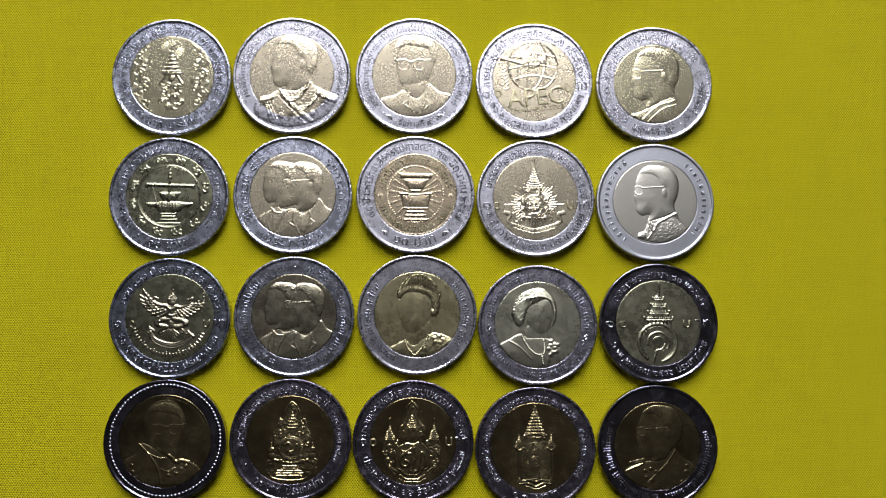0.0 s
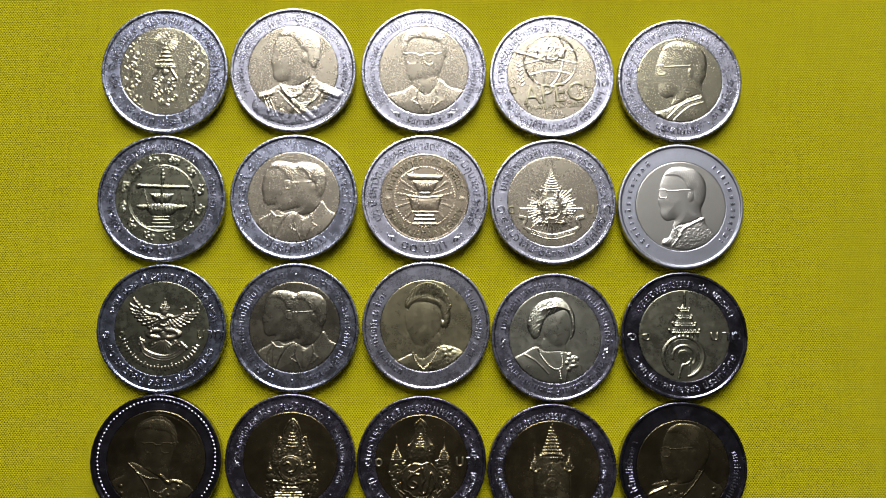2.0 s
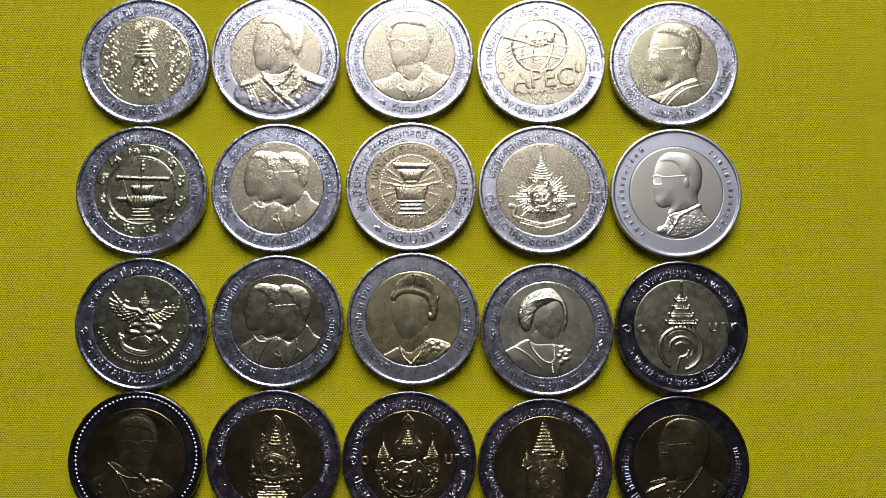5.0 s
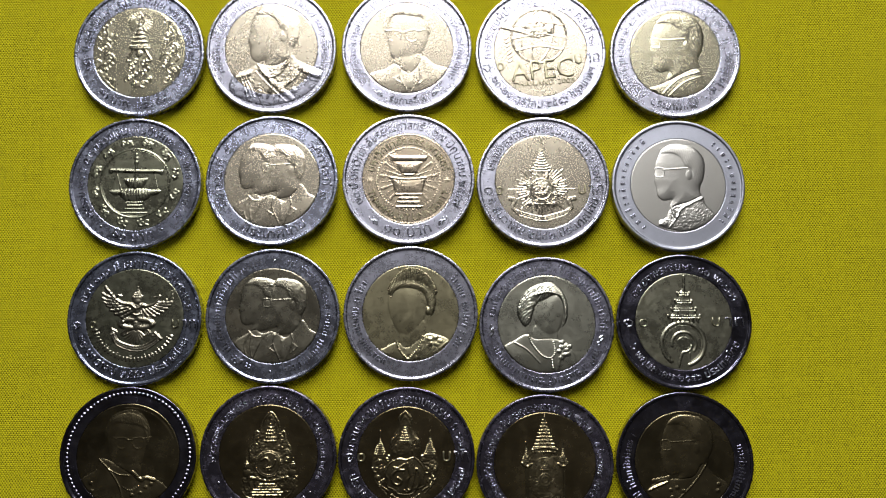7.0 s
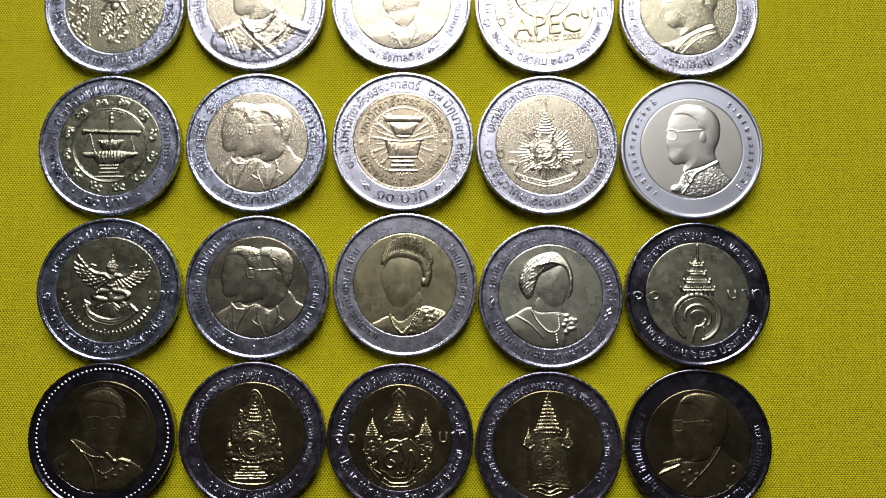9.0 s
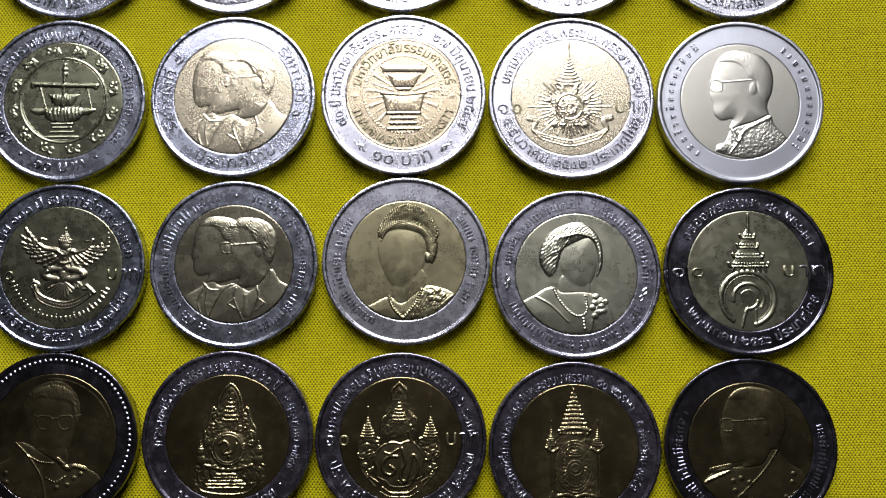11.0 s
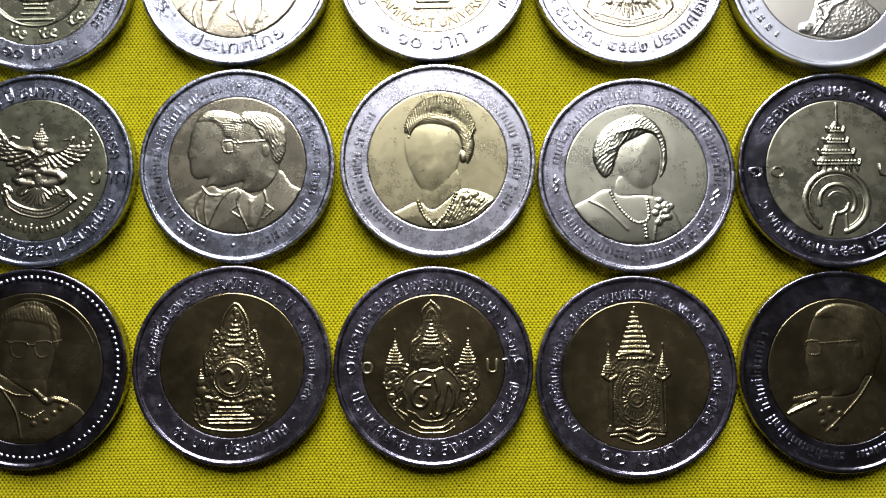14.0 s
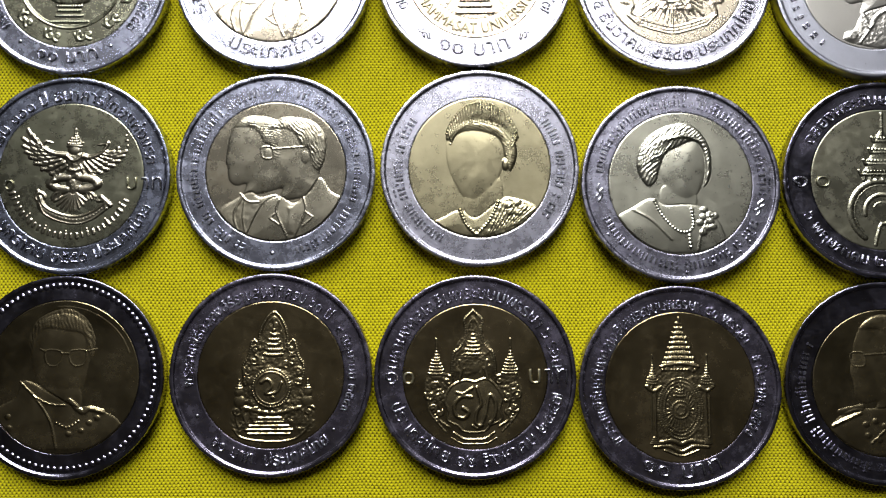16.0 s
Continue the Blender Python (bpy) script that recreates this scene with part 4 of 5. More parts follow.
def struck_rings(c):
    x = 0.1
    c.line([(x + 0.1, 5.9), (x + 0.2, 8.6)], 0.22, 0.2, smooth=False, taper=True).dome(x + 0.2, 8.8, 0.2, 0.24, 0.2)
    c.shape([(x - 2.7, 0.5), (x - 2.0, 2.1), (x - 1.35, 3.6), (x - 0.9, 5.1), (x - 0.2, 6.5), (x + 0.4, 6.5), (x + 1.0, 5.1), (x + 1.45, 3.6), (x + 2.1, 2.1), (x + 2.8, 0.5)], 0.18, 0.2, smooth=False)
    for y, w, high in ((5.0, 1.0, 1.0), (3.5, 1.45, 1.0), (2.0, 2.2, 1.1), (0.6, 2.9, 1.2)):
        c.shape([(x - w, y), (x - w * 0.78, y + 0.35), (x - w * 0.55, y + high), (x + w * 0.55, y + high), (x + w * 0.78, y + 0.35), (x + w, y)], 0.2, 0.2, smooth=False, comb=(0, 0.4, 0.03))
        c.line([(x - w, y + 0.05), (x + w, y + 0.05)], 0.16, 0.24, smooth=False)
        c.beads([(x - w * 0.8, y + 0.5), (x + w * 0.8, y + 0.5)], 0.42, 0.18, 0.27)
        for f in (-1, 1):
            c.line([(x + f * w, y + 0.1), (x + f * (w + 0.15), y + 0.6)], 0.2, 0.24, smooth=False)
    for k in range(7):
        c.line([(x - 2.4 + 0.8 * k, 0.5), (x - 2.5 + 0.85 * k, -0.1)], 0.2, 0.18, smooth=False)
    x, y = -0.25, -4.3
    c.line(arc(x, y, 4.1, -75, 235, 50), 0.36, 0.17, smooth=False)
    c.line(arc(x, y, 3.55, -70, 225, 50), 0.08, 0.08, smooth=False)
    c.line(arc(x + 0.1, y, 2.3, -35, 190, 40), 0.26, 0.15, smooth=False)
    c.line(np.vstack([arc(x + 0.1, y - 0.1, 1.45, 350, 262, 20), [(-0.6, -6.2), (-1.0, -7.4), (-1.3, -8.6)]]), 0.24, 0.15, smooth=False)
    c.line(arc(x + 0.1, y, 1.3, 0, 150, 30), 0.12, 0.08, smooth=False)
    c.line([(0.9, -6.0), (0.9, -8.4)], 0.16, 0.12)


def struck_elder(c):
    front_head(c, -0.3, 2.8, 1.16, 0.3, h=0.25, comb=(20, 0.6, 0.03))
    spectacles(c, 0.7, 2.8, 1.1, False)
    c.shape([(-8.6, -4.4), (-6.0, -2.6), (-4.6, -0.4), (1.4, -3.6), (3.6, -3.8), (7.2, -5.4), (7.6, -8.8), (-7.6, -8.8)], 0.22, 0.7, cover=True)
    c.line([(-5.4, -0.6), (-3.4, -2.6), (-1.4, -5.6), (-0.6, -9.0)], 0.14, 0.10, add=True)
    c.line([(-3.6, -2.4), (-1.6, -3.4), (0.4, -3.6)], 0.13, 0.09, add=True)
    c.line([(1.0, -3.0), (2.6, -4.4), (3.6, -4.0), (5.2, -4.4)], 0.35, 0.14, add=True)
    c.beads(curve_points([(-0.6, -5.8), (0.8, -6.4), (2.2, -5.6)]), 0.45, 0.2, 0.34)
    for x, y in ((-6.8, -5.0), (-6.6, -6.4), (1.0, -7.2), (2.6, -6.8), (3.6, -5.8), (4.6, -5.2)):
        c.dome(x, y, 0.4, 0.35, 0.12, add=True)
    c.line(arc(0, 0, 9.0, 20, 95, 40), 0.16, 0.05, smooth=False)


def struck_throne(c):
    c.shape([(0.4, 7.6), (1.8, 5.2), (3.8, 1.6), (4.1, -1.4), (5.2, -3.0), (5.1, -7.4), (-4.5, -7.4), (-4.6, -3.0), (-3.5, -1.4), (-3.2, 1.6), (-1.1, 5.2)], 0.06, 0.2, grain=0.038, grain_size=0.55)
    c.beads(curve_points([(-1.6, 3.4), (-1.2, 6.0), (0.4, 8.0), (1.9, 6.0), (2.2, 3.4)]), 0.3, 0.17, 0.17)
    c.line([(-1.2, 3.4), (-0.8, 5.8), (0.4, 7.4), (1.5, 5.8), (1.8, 3.4)], 0.09, 0.1)
    c.spire(0.4, 2.4, 7.2, 1.2, 6, 0.22)
    for f in (-1, 1):
        x = 0.35
        c.beads(curve_points([(x + f * 1.7, 3.4), (x + f * 2.6, 4.4), (x + f * 3.2, 2.4), (x + f * 3.9, 1.0), (x + f * 3.6, -1.4)]), 0.32, 0.17, 0.16)
        for k, (a, b, r) in enumerate(((2.3, 3.2, 0.6), (2.5, 1.8, 0.7), (3.2, 0.4, 0.6), (3.3, -0.8, 0.5), (1.6, 1.4, 0.5))):
            c.scroll(x + f * a, b, r, 70 * k, 1.1, f if k % 2 else -f, 0.18, 0.15)
        c.dome(x + f * 4.4, -2.2, 0.55, 0.6, 0.2).dome(x + f * 4.3, -3.4, 0.75, 0.8, 0.2)
        c.spire(x + f * 4.4, -1.8, -0.6, 0.4, 3, 0.2)
        c.scroll(x + f * 4.6, -4.6, 0.7, 30, 1.1, f, 0.2, 0.16)
        c.line([(x + f * 4.6, -4.6), (x + f * 4.7, -5.8), (x + f * 4.3, -6.8)], 0.16, 0.14)
        c.line([(x + f * 2.0, -4.2), (x + f * 3.8, -4.6), (x + f * 3.4, -6.2)], 0.2, 0.15)
    c.dome(0.1, -1.7, 2.35, 2.35, 0.16, flat=5).ring(0.1, -1.7, 2.05, 0.12, 0.1, add=True)
    c.beads(arc(0.1, -1.7, 2.4, 0, 360, 60), 0.33, 0.17, 0.24)
    c.line([(-1.2, -1.0), (-0.4, -0.6), (0.2, -1.4), (-0.6, -2.4), (0.8, -2.2), (1.4, -1.0)], 0.2, 0.14, add=True)
    c.dome(0.3, -2.9, 0.25, 0.25, 0.12, add=True)
    c.line([(-3.4, -4.2), (0.2, -4.9), (3.8, -4.2)], 0.3, 0.18)
    for y, w in ((-5.5, 1.5), (-6.0, 1.9), (-6.5, 2.5), (-7.0, 3.0), (-7.5, 2.7)):
        c.line([(-0.2 - w, y), (-0.2 + w, y)], 0.16, 0.2, smooth=False)
    c.beads([(-2.2, -5.75), (1.8, -5.75)], 0.3, 0.12, 0.2)
    c.line([(-4.7, -6.9), (-3.6, -8.0), (-0.1, -8.5), (3.0, -8.2), (4.6, -7.0)], 0.16, 0.14)


def struck_arch(c):
    x = -0.2
    c.shape([(x, 8.2), (x + 1.2, 5.6), (x + 2.3, 3.8), (x + 2.4, 0.4), (x - 2.4, 0.4), (x - 2.3, 3.8), (x - 1.2, 5.6)], 0.06, 0.2, grain=0.038, grain_size=0.55)
    for f in (-1, 1):
        c.shape([(x + f * 2.9, 0.2), (x + f * 5.9, 0.0), (x + f * 6.2, -2.2), (x + f * 5.2, -4.0), (x + f * 3.6, -3.0)], 0.06, 0.2, grain=0.038, grain_size=0.55)
    for f in (-1, 1):
        c.beads(curve_points([(x, 8.4), (x + f * 1.1, 7.3), (x + f * 1.0, 6.2), (x + f * 1.1, 4.8), (x + f * 1.75, 3.6), (x + f * 2.5, 3.0), (x + f * 2.75, 1.4), (x + f * 2.8, 0.0)]), 0.3, 0.19, 0.18)
        c.line([(x, 7.5), (x + f * 0.6, 6.6), (x + f * 0.75, 4.9), (x + f * 1.4, 3.5), (x + f * 2.2, 2.6), (x + f * 2.3, 0.0)], 0.09, 0.12)
        c.line([(x + f * 1.75, 2.0), (x + f * 1.5, 0.9), (x + f * 1.8, -0.3)], 0.24, 0.16, smooth=False)
        c.spire(x + f * 4.75, 0.2, 4.8, 0.95, 9, 0.18)
        c.shape([(x + f * 3.8, 0.3), (x + f * 5.7, 0.3), (x + f * 5.5, -0.5), (x + f * 4.0, -0.5)], 0.16, 0.15, smooth=False)
        for k, (a, b, r) in enumerate(((5.0, -1.2, 0.6), (3.3, -0.5, 0.6), (5.6, -2.4, 0.65), (4.3, -2.6, 0.55), (5.3, -4.0, 0.5), (4.4, -4.6, 0.45))):
            c.scroll(x + f * a, b, r, 80 * k, 1.1, f if k % 2 else -f, 0.2, 0.16)
    c.spire(x, 2.7, 7.1, 1.0, 7, 0.22)
    c.shape([(x - 1.5, 2.8), (x + 1.5, 2.8), (x + 1.3, 2.0), (x - 1.3, 2.0)], 0.18, 0.15, smooth=False, grain=0.03)
    c.dome(x + 0.2, 1.1, 0.75, 0.7, 0.12, flat=4).line([(x - 0.9, 1.9), (x - 0.8, 0.0)], 0.1, 0.1, smooth=False).line([(x + 1.1, 1.9), (x + 1.0, 0.0)], 0.1, 0.1, smooth=False)
    lobes = [(-2.9, -1.3), (-1.2, -0.5), (0.2, -0.7), (1.6, -0.3), (2.8, -1.2), (3.6, -2.6), (3.3, -4.2), (3.6, -5.4), (2.1, -6.2), (1.4, -6.9), (0, -7.1), (-1.4, -6.9), (-2.1, -6.2), (-3.4, -5.5), (-3.3, -4.2), (-3.7, -3.0)]
    c.shape(moved(lobes, x, 0, 1.0), 0.12, 0.15)
    c.line(moved(lobes, x, 0, 1.0), 0.15, 0.16, closed=True)
    for f in (-1, 1):
        c.line([(x + f * 3.9, -2.0), (x + f * 4.5, -3.2), (x + f * 4.2, -4.4), (x + f * 4.5, -5.4), (x + f * 3.2, -6.4)], 0.15, 0.14)
        c.line([(x + f * 5.7, -2.6), (x + f * 5.8, -4.2), (x + f * 4.9, -5.6), (x + f * 3.6, -7.0)], 0.13, 0.12)
        c.beads(curve_points([(x + f * 4.9, -2.8), (x + f * 5.1, -4.4), (x + f * 4.5, -5.9)]), 0.42, 0.17, 0.15)
        c.line([(x + f * 0.1, -8.0), (x + f * 1.4, -7.9), (x + f * 2.6, -7.1)], 0.15, 0.14)
        c.line([(x + f * 0.1, -8.6), (x + f * 1.6, -8.5), (x + f * 2.9, -7.8)], 0.11, 0.11)
    c.line([(-0.4, -1.5), (-1.6, -2.2), (-2.4, -2.0)], 0.2, 0.12, add=True)
    c.line([(-0.5, -2.6), (-1.8, -2.6), (-2.7, -3.6), (-2.5, -4.9), (-1.5, -5.3), (-0.9, -4.6), (-1.6, -4.0)], 0.24, 0.14, add=True)
    c.line([(0.2, -1.4), (0.7, -3.4), (0.2, -4.4), (0.0, -5.8), (0.6, -6.2), (1.2, -5.0), (1.8, -2.4), (2.6, -3.4), (2.4, -5.2), (1.8, -6.0)], 0.22, 0.14, add=True)
    c.line([(-0.4, -6.2), (0.2, -6.6), (0.9, -6.2)], 0.16, 0.12, add=True)


def struck_oval(c):
    x = 0.0
    c.shape([(-2.2, 3.0), (2.2, 3.0), (4.2, 0.2), (3.6, -0.8), (3.6, -6.6), (2.6, -7.6), (-2.6, -7.6), (-3.6, -6.6), (-3.6, -0.8), (-4.2, 0.2)], 0.05, 0.2, smooth=False, grain=0.026, grain_size=0.5)
    for k in range(9):
        y = 3.0 + 0.64 * k
        w = 1.95 * (1 - k / 9) ** 1.1 + 0.12
        c.shape([(x - w, y - 0.1), (x - w * 0.55, y + 0.42), (x + w * 0.55, y + 0.42), (x + w, y - 0.1)], 0.13, 0.12, smooth=False)
        c.beads([(x - w, y + 0.1), (x + w, y + 0.1)], 0.3, 0.13, 0.17)
        c.line([(x - w, y - 0.1), (x, y - 0.05), (x + w, y - 0.1)], 0.09, 0.17)
    c.line([(x, 8.0), (x, 8.9)], 0.1, 0.16, smooth=False)
    c.line([(-2.4, 2.6), (0, 3.0), (2.4, 2.6)], 0.2, 0.18)
    c.beads([(-2.2, 2.2), (2.2, 2.2)], 0.4, 0.2, 0.18)
    for f in (-1, 1):
        c.spire(f * 3.5, 0.3, 4.1, 0.65, 9, 0.18)
        c.line([(f * 2.5, 0.0), (f * 3.4, -0.5), (f * 4.3, 0.1)], 0.25, 0.18)
        c.scroll(f * 4.0, 0.1, 0.4, 0, 1.0, f, 0.16, 0.17)
        c.line([(f * 3.2, -0.6), (f * 3.3, -6.2)], 0.2, 0.15, smooth=False)
        c.line([(f * 3.7, -0.6), (f * 3.7, -6.2)], 0.09, 0.12, smooth=False)
        c.scroll(f * 1.6, 2.4, 0.55, 20, 1.0, -f, 0.16, 0.17)
        for k in range(4):
            c.dome(f * 3.4, -6.4 - 0.25 * k, 0.35 + 0.12 * k, 0.16, 0.18)
    for rx, ry, gap in ((2.85, 3.85, 0.3), (2.45, 3.4, 0.28), (2.05, 2.95, 0.26)):
        c.beads(arc(x, -2.7, rx, 0, 361, 80, ry), gap, 0.13, 0.16)
    c.ring(x, -2.7, 2.55, 0.07, 0.12, ry=3.85)
    for k in range(28):
        a = 2 * math.pi * k / 28
        c.line([(1.2 * math.cos(a), -2.9 + 1.3 * math.sin(a)), (1.75 * math.cos(a), -2.8 + 2.6 * math.sin(a))], 0.1, 0.14, smooth=False)
    c.dome(x, -2.9, 1.15, 1.15, 0.14, flat=4).ring(x, -2.9, 1.1, 0.14, 0.18).ring(x, -2.9, 0.6, 0.1, 0.2)
    for k in range(5):
        c.dome(0.5 * math.cos(k * 1.26), -2.9 + 0.5 * math.sin(k * 1.26), 0.2, 0.2, 0.2)
    c.spire(x, -1.3, 0.7, 0.7, 4, 0.18)
    c.line([(-2.6, -7.0), (-1.2, -6.8), (0, -7.2), (1.2, -6.8), (2.6, -7.0)], 0.3, 0.16)
    c.line([(-3.4, -7.6), (-1.6, -7.5), (0, -8.2), (1.6, -7.5), (3.4, -7.6)], 0.24, 0.16)
    c.line([(-2.2, -8.0), (0, -8.7), (2.2, -8.0)], 0.14, 0.13)


def struck_general(c):
    profile_head(c, 0.5, 3.2, 1.05, h=0.25, comb=(15, 0.7, 0.012))
    spectacles(c, 0.5, 3.4, 1.05)
    c.shape([(-7.2, -5.4), (-4.8, -3.4), (-2.4, -3.2), (1.4, -2.8), (3.4, -0.4), (5.6, -2.6), (8.0, -4.4), (8.0, -8.8), (-6.0, -8.8)], 0.22, 0.6, cover=True)
    c.line([(4.0, -0.6), (2.4, -3.0), (0.4, -5.2), (-2.2, -7.6)], 0.15, 0.10, add=True)
    c.line([(-6.0, -3.6), (-3.2, -3.0)], 0.4, 0.12, add=True)
    for k in range(5):
        c.line([(-7.0 + 0.5 * k, -5.4 + 0.25 * k), (-5.8 + 0.6 * k, -4.6 + 0.2 * k)], 0.22, 0.13, add=True)
    for x, y in ((-2.8, -5.2), (-1.6, -4.8), (-0.4, -5.4), (-2.6, -6.6), (-1.2, -7.2), (6.2, -4.2), (6.0, -5.4), (5.0, -7.6)):
        c.dome(x, y, 0.42, 0.38, 0.12, add=True)


# ---- legends ----
def value_across(root, ring, core, y=-2.4, left=(-11.6, -9.9), inner=(-9.3, -7.8), right=(6.9, 8.4, 8.9, 11.9), size=3.3, turn=0):
    """The value across the coin: one figure on the ring, one on the core, and the unit over the joint."""
    straight(root, "๑", left[0], left[1], y, size, ring, turn=turn)
    straight(root, "๐", inner[0], inner[1], y, size, core, turn=turn)
    straight(root, "บ", right[0], right[1], y, size, core, turn=turn)
    straight(root, "าท", right[2], right[3], y, size, ring, turn=turn)


def legends_crown(root, ring, core):
    lettering(root, "๑๕๐ ปี แห่งวันพระบรมราชสมภพ ๒๐ กันยายน ๒๕๔๖", -110, 112, ring)
    lettering(root, "๑๐ บาท  ประเทศไทย", 226, 128, ring, size=2.1)
    dot(root, 238, ring)
    dot(root, 119, ring, size=0.25)


def legends_officer(root, ring, core):
    bars(root, -116, 14, ring, 10.3, 0.95, 1)
    bars(root, 23, 112, ring, 10.3, 0.95, 2)


def legends_sitter(root, ring, core):
    bars(root, -128, 12, ring, 10.2, 1.0, 3)
    bars(root, 22, 125, ring, 10.2, 1.0, 4)
    lettering(root, "รัชกาลที่ ๙", 198, 160, ring, size=1.7)
    leaf_ornament(root, 213, ring)
    leaf_ornament(root, 146, ring, flip=-1)


def legends_globe(root, ring, core):
    lettering(root, "การประชุมผู้นำเศรษฐกิจเอเปค ครั้งที่ ๑๑", -98, 84, ring, size=2.1)
    lettering(root, "๒๐-๒๑ ตุลาคม ๒๕๔๖ กรุงเทพฯ", 241, 108, ring, size=2.0)
    value_across(root, ring, core, -3.1, (-11.9, -10.2), (-9.1, -7.5), (6.6, 8.1, 8.9, 11.6), 3.3, 5)
    straight(root, "APEC", -6.4, 6.2, -5.6, 5.7, core, turn=5)
    straight(root, "THAILAND 2003", -6.2, 6.0, -6.9, 1.45, core, turn=5)


def legends_gown(root, ring, core):
    bars(root, -128, 62, ring, 10.2, 1.1, 5, wide=0.52)
    lettering(root, "รัชกาลที่ ๙", 88, 138, ring, size=1.9)
    lettering(root, "ประเทศไทย", 208, 158, ring, size=2.1)
    dot(root, 218, ring, size=0.25)
    dot(root, 147, ring, size=0.25)


def legends_balance(root, ring, core):
    lettering(root, "ครบรอบ ๑๓๐ ปี", -129, -74, ring, size=1.9)
    lettering(root, "การตรวจเงินแผ่นดินไทย", -68, 42, ring, size=2.1)
    lettering(root, "๑๘ กันยายน ๒๕๔๘", 52, 132, ring, size=1.9)
    lettering(root, "๑๐ บาท", 203, 160, ring, size=2.3)
    dot(root, 217, ring)
    dot(root, 149, ring)


def legends_pair(root, ring, core):
    lettering(root, "รัชกาลที่ ๕", -120, -52, ring, size=2.1)
    lettering(root, "รัชกาลที่ ๙", 44, 110, ring, size=2.1)
    lettering(root, "ประเทศไทย", 211, 142, ring, size=2.2)


def legends_pan(root, ring, core):
    lettering(root, "๗๐ ปี มหาวิทยาลัยธรรมศาสตร์", -118, 17, ring, size=2.2)
    lettering(root, "๒๗ มิถุนายน ๒๕๔๗", 27, 121, ring, size=2.2)
    lettering(root, "๑๐ บาท", 206, 156, ring, size=2.7)
    leaf_ornament(root, 220, ring)
    leaf_ornament(root, 141, ring, flip=-1)
    lettering(root, "มหาวิทยาลัยธรรมศาสตร์", -78, 78, core, r=6.9, size=2.0)
    lettering(root, "THAMMASAT UNIVERSITY", 253, 107, core, r=8.4, size=1.75)


def legends_ray(root, ring, core):
    lettering(root, "มหามงคลเฉลิมพระชนมพรรษา ๖ รอบ", -77, 90, ring, size=2.1)
    lettering(root, "๕ ธันวาคม ๒๕๔๒ ประเทศไทย", 252, 109, ring, size=2.1)
    value_across(root, ring, core, -2.5)


def legends_tunic(root, ring, core):
    bars(root, -141, -38, ring, 10.4, 0.9, 6, wide=1.0, gap=0.85)
    bars(root, 40, 132, ring, 10.4, 0.9, 7, wide=1.0, gap=0.85)


def legends_wings(root, ring, core):
    lettering(root, "ครบ ๑๐๐ ปี ธนาคารไทยแห่งแรก", -72, 82, ring, size=2.0)
    lettering(root, "๓๐ มกราคม ๒๕๕๐ ประเทศไทย", 252, 112, ring, size=2.0)
    value_across(root, ring, core, -1.9, left=(-11.9, -10.4), inner=(-8.6, -7.4), right=(7.2, 8.6, 9.2, 11.9), size=2.9)


def legends_couple(root, ring, core):
    bars(root, -12, -158, ring, 10.2, 1.0, 8)
    bars(root, 15, 165, ring, 10.2, 1.0, 9)
    dot(root, 1, ring)
    dot(root, 182, ring)


def legends_tiara(root, ring, core):
    bars(root, -152, -54, ring, 10.1, 1.15, 10, wide=0.6, gap=0.26)
    bars(root, 50, 126, ring, 10.1, 1.15, 11, wide=0.6, gap=0.26)


def legends_necklace(root, ring, core):
    bars(root, -82, 4, ring, 10.2, 1.05, 12)
    bars(root, 14, 98, ring, 10.2, 1.05, 13)
    bars(root, 246, 118, ring, 10.3, 1.05, 14)
    leaf_ornament(root, -96, ring)
    leaf_ornament(root, 108, ring)


def legends_rings(root, ring, core):
    lettering(root, "ฉลองพระชันษา ๘๐ พรรษา", -62, 68, ring, size=2.0)
    lettering(root, "๖ พฤษภาคม ๒๕๔๖ ประเทศไทย", 247, 112, ring, size=1.9)
    value_across(root, ring, core, -0.9, left=(-11.7, -9.7), inner=(-8.7, -6.8), right=(5.4, 7.0, 7.8, 11.6), size=3.0)


def legends_elder(root, ring, core):
    for k in range(90):
        dot(root, 4 * k, ring, r=11.72, size=0.50, z=1.83, name="bead")


def legends_throne(root, ring, core):
    lettering(root, "พระราชพิธีฉลองสิริราชสมบัติครบ ๖๐ ปี", -98, 46, ring, size=1.9)
    lettering(root, "๙ มิถุนายน ๒๕๔๙", 55, 117, ring, size=1.6)
    lettering(root, "๑๐ บาท  ประเทศไทย", 222, 138, ring, size=2.0)
    dot(root, 241, ring)
    dot(root, 131, ring, size=0.25)


def legends_arch(root, ring, core):
    lettering(root, "มหามงคลเฉลิมพระชนมพรรษา ๖ รอบ", -84, 84, ring, size=2.1)
    lettering(root, "ประเทศไทย ๑๒ สิงหาคม ๒๕๔๗", 252, 102, ring, size=2.1)
    value_across(root, ring, core, -0.9)


def legends_oval(root, ring, core):
    lettering(root, "พระราชพิธีมหามงคลเฉลิมพระชนมพรรษา ๘๐ พรรษา", -133, 57, ring, size=1.9)
    lettering(root, "๕ ธันวาคม ๒๕๕๐", 68, 126, ring, size=1.8)
    lettering(root, "๑๐ บาท", 207, 153, ring, size=2.5)


def legends_general(root, ring, core):
    bars(root, -62, -178, ring, 10.3, 0.95, 15)
    bars(root, 172, 74, ring, 10.3, 0.95, 16)


# ---- the room ----
def box(name, lo, hi, mat, label="", category=""):
    bm = bmesh.new()
    bmesh.ops.create_cube(bm, size=1)
    for v in bm.verts:
        v.co = Vector([lo[k] + (v.co[k] + 0.5) * (hi[k] - lo[k]) for k in range(3)])
    return tagged(part(name, bm, mat), label, category, kind="structure")


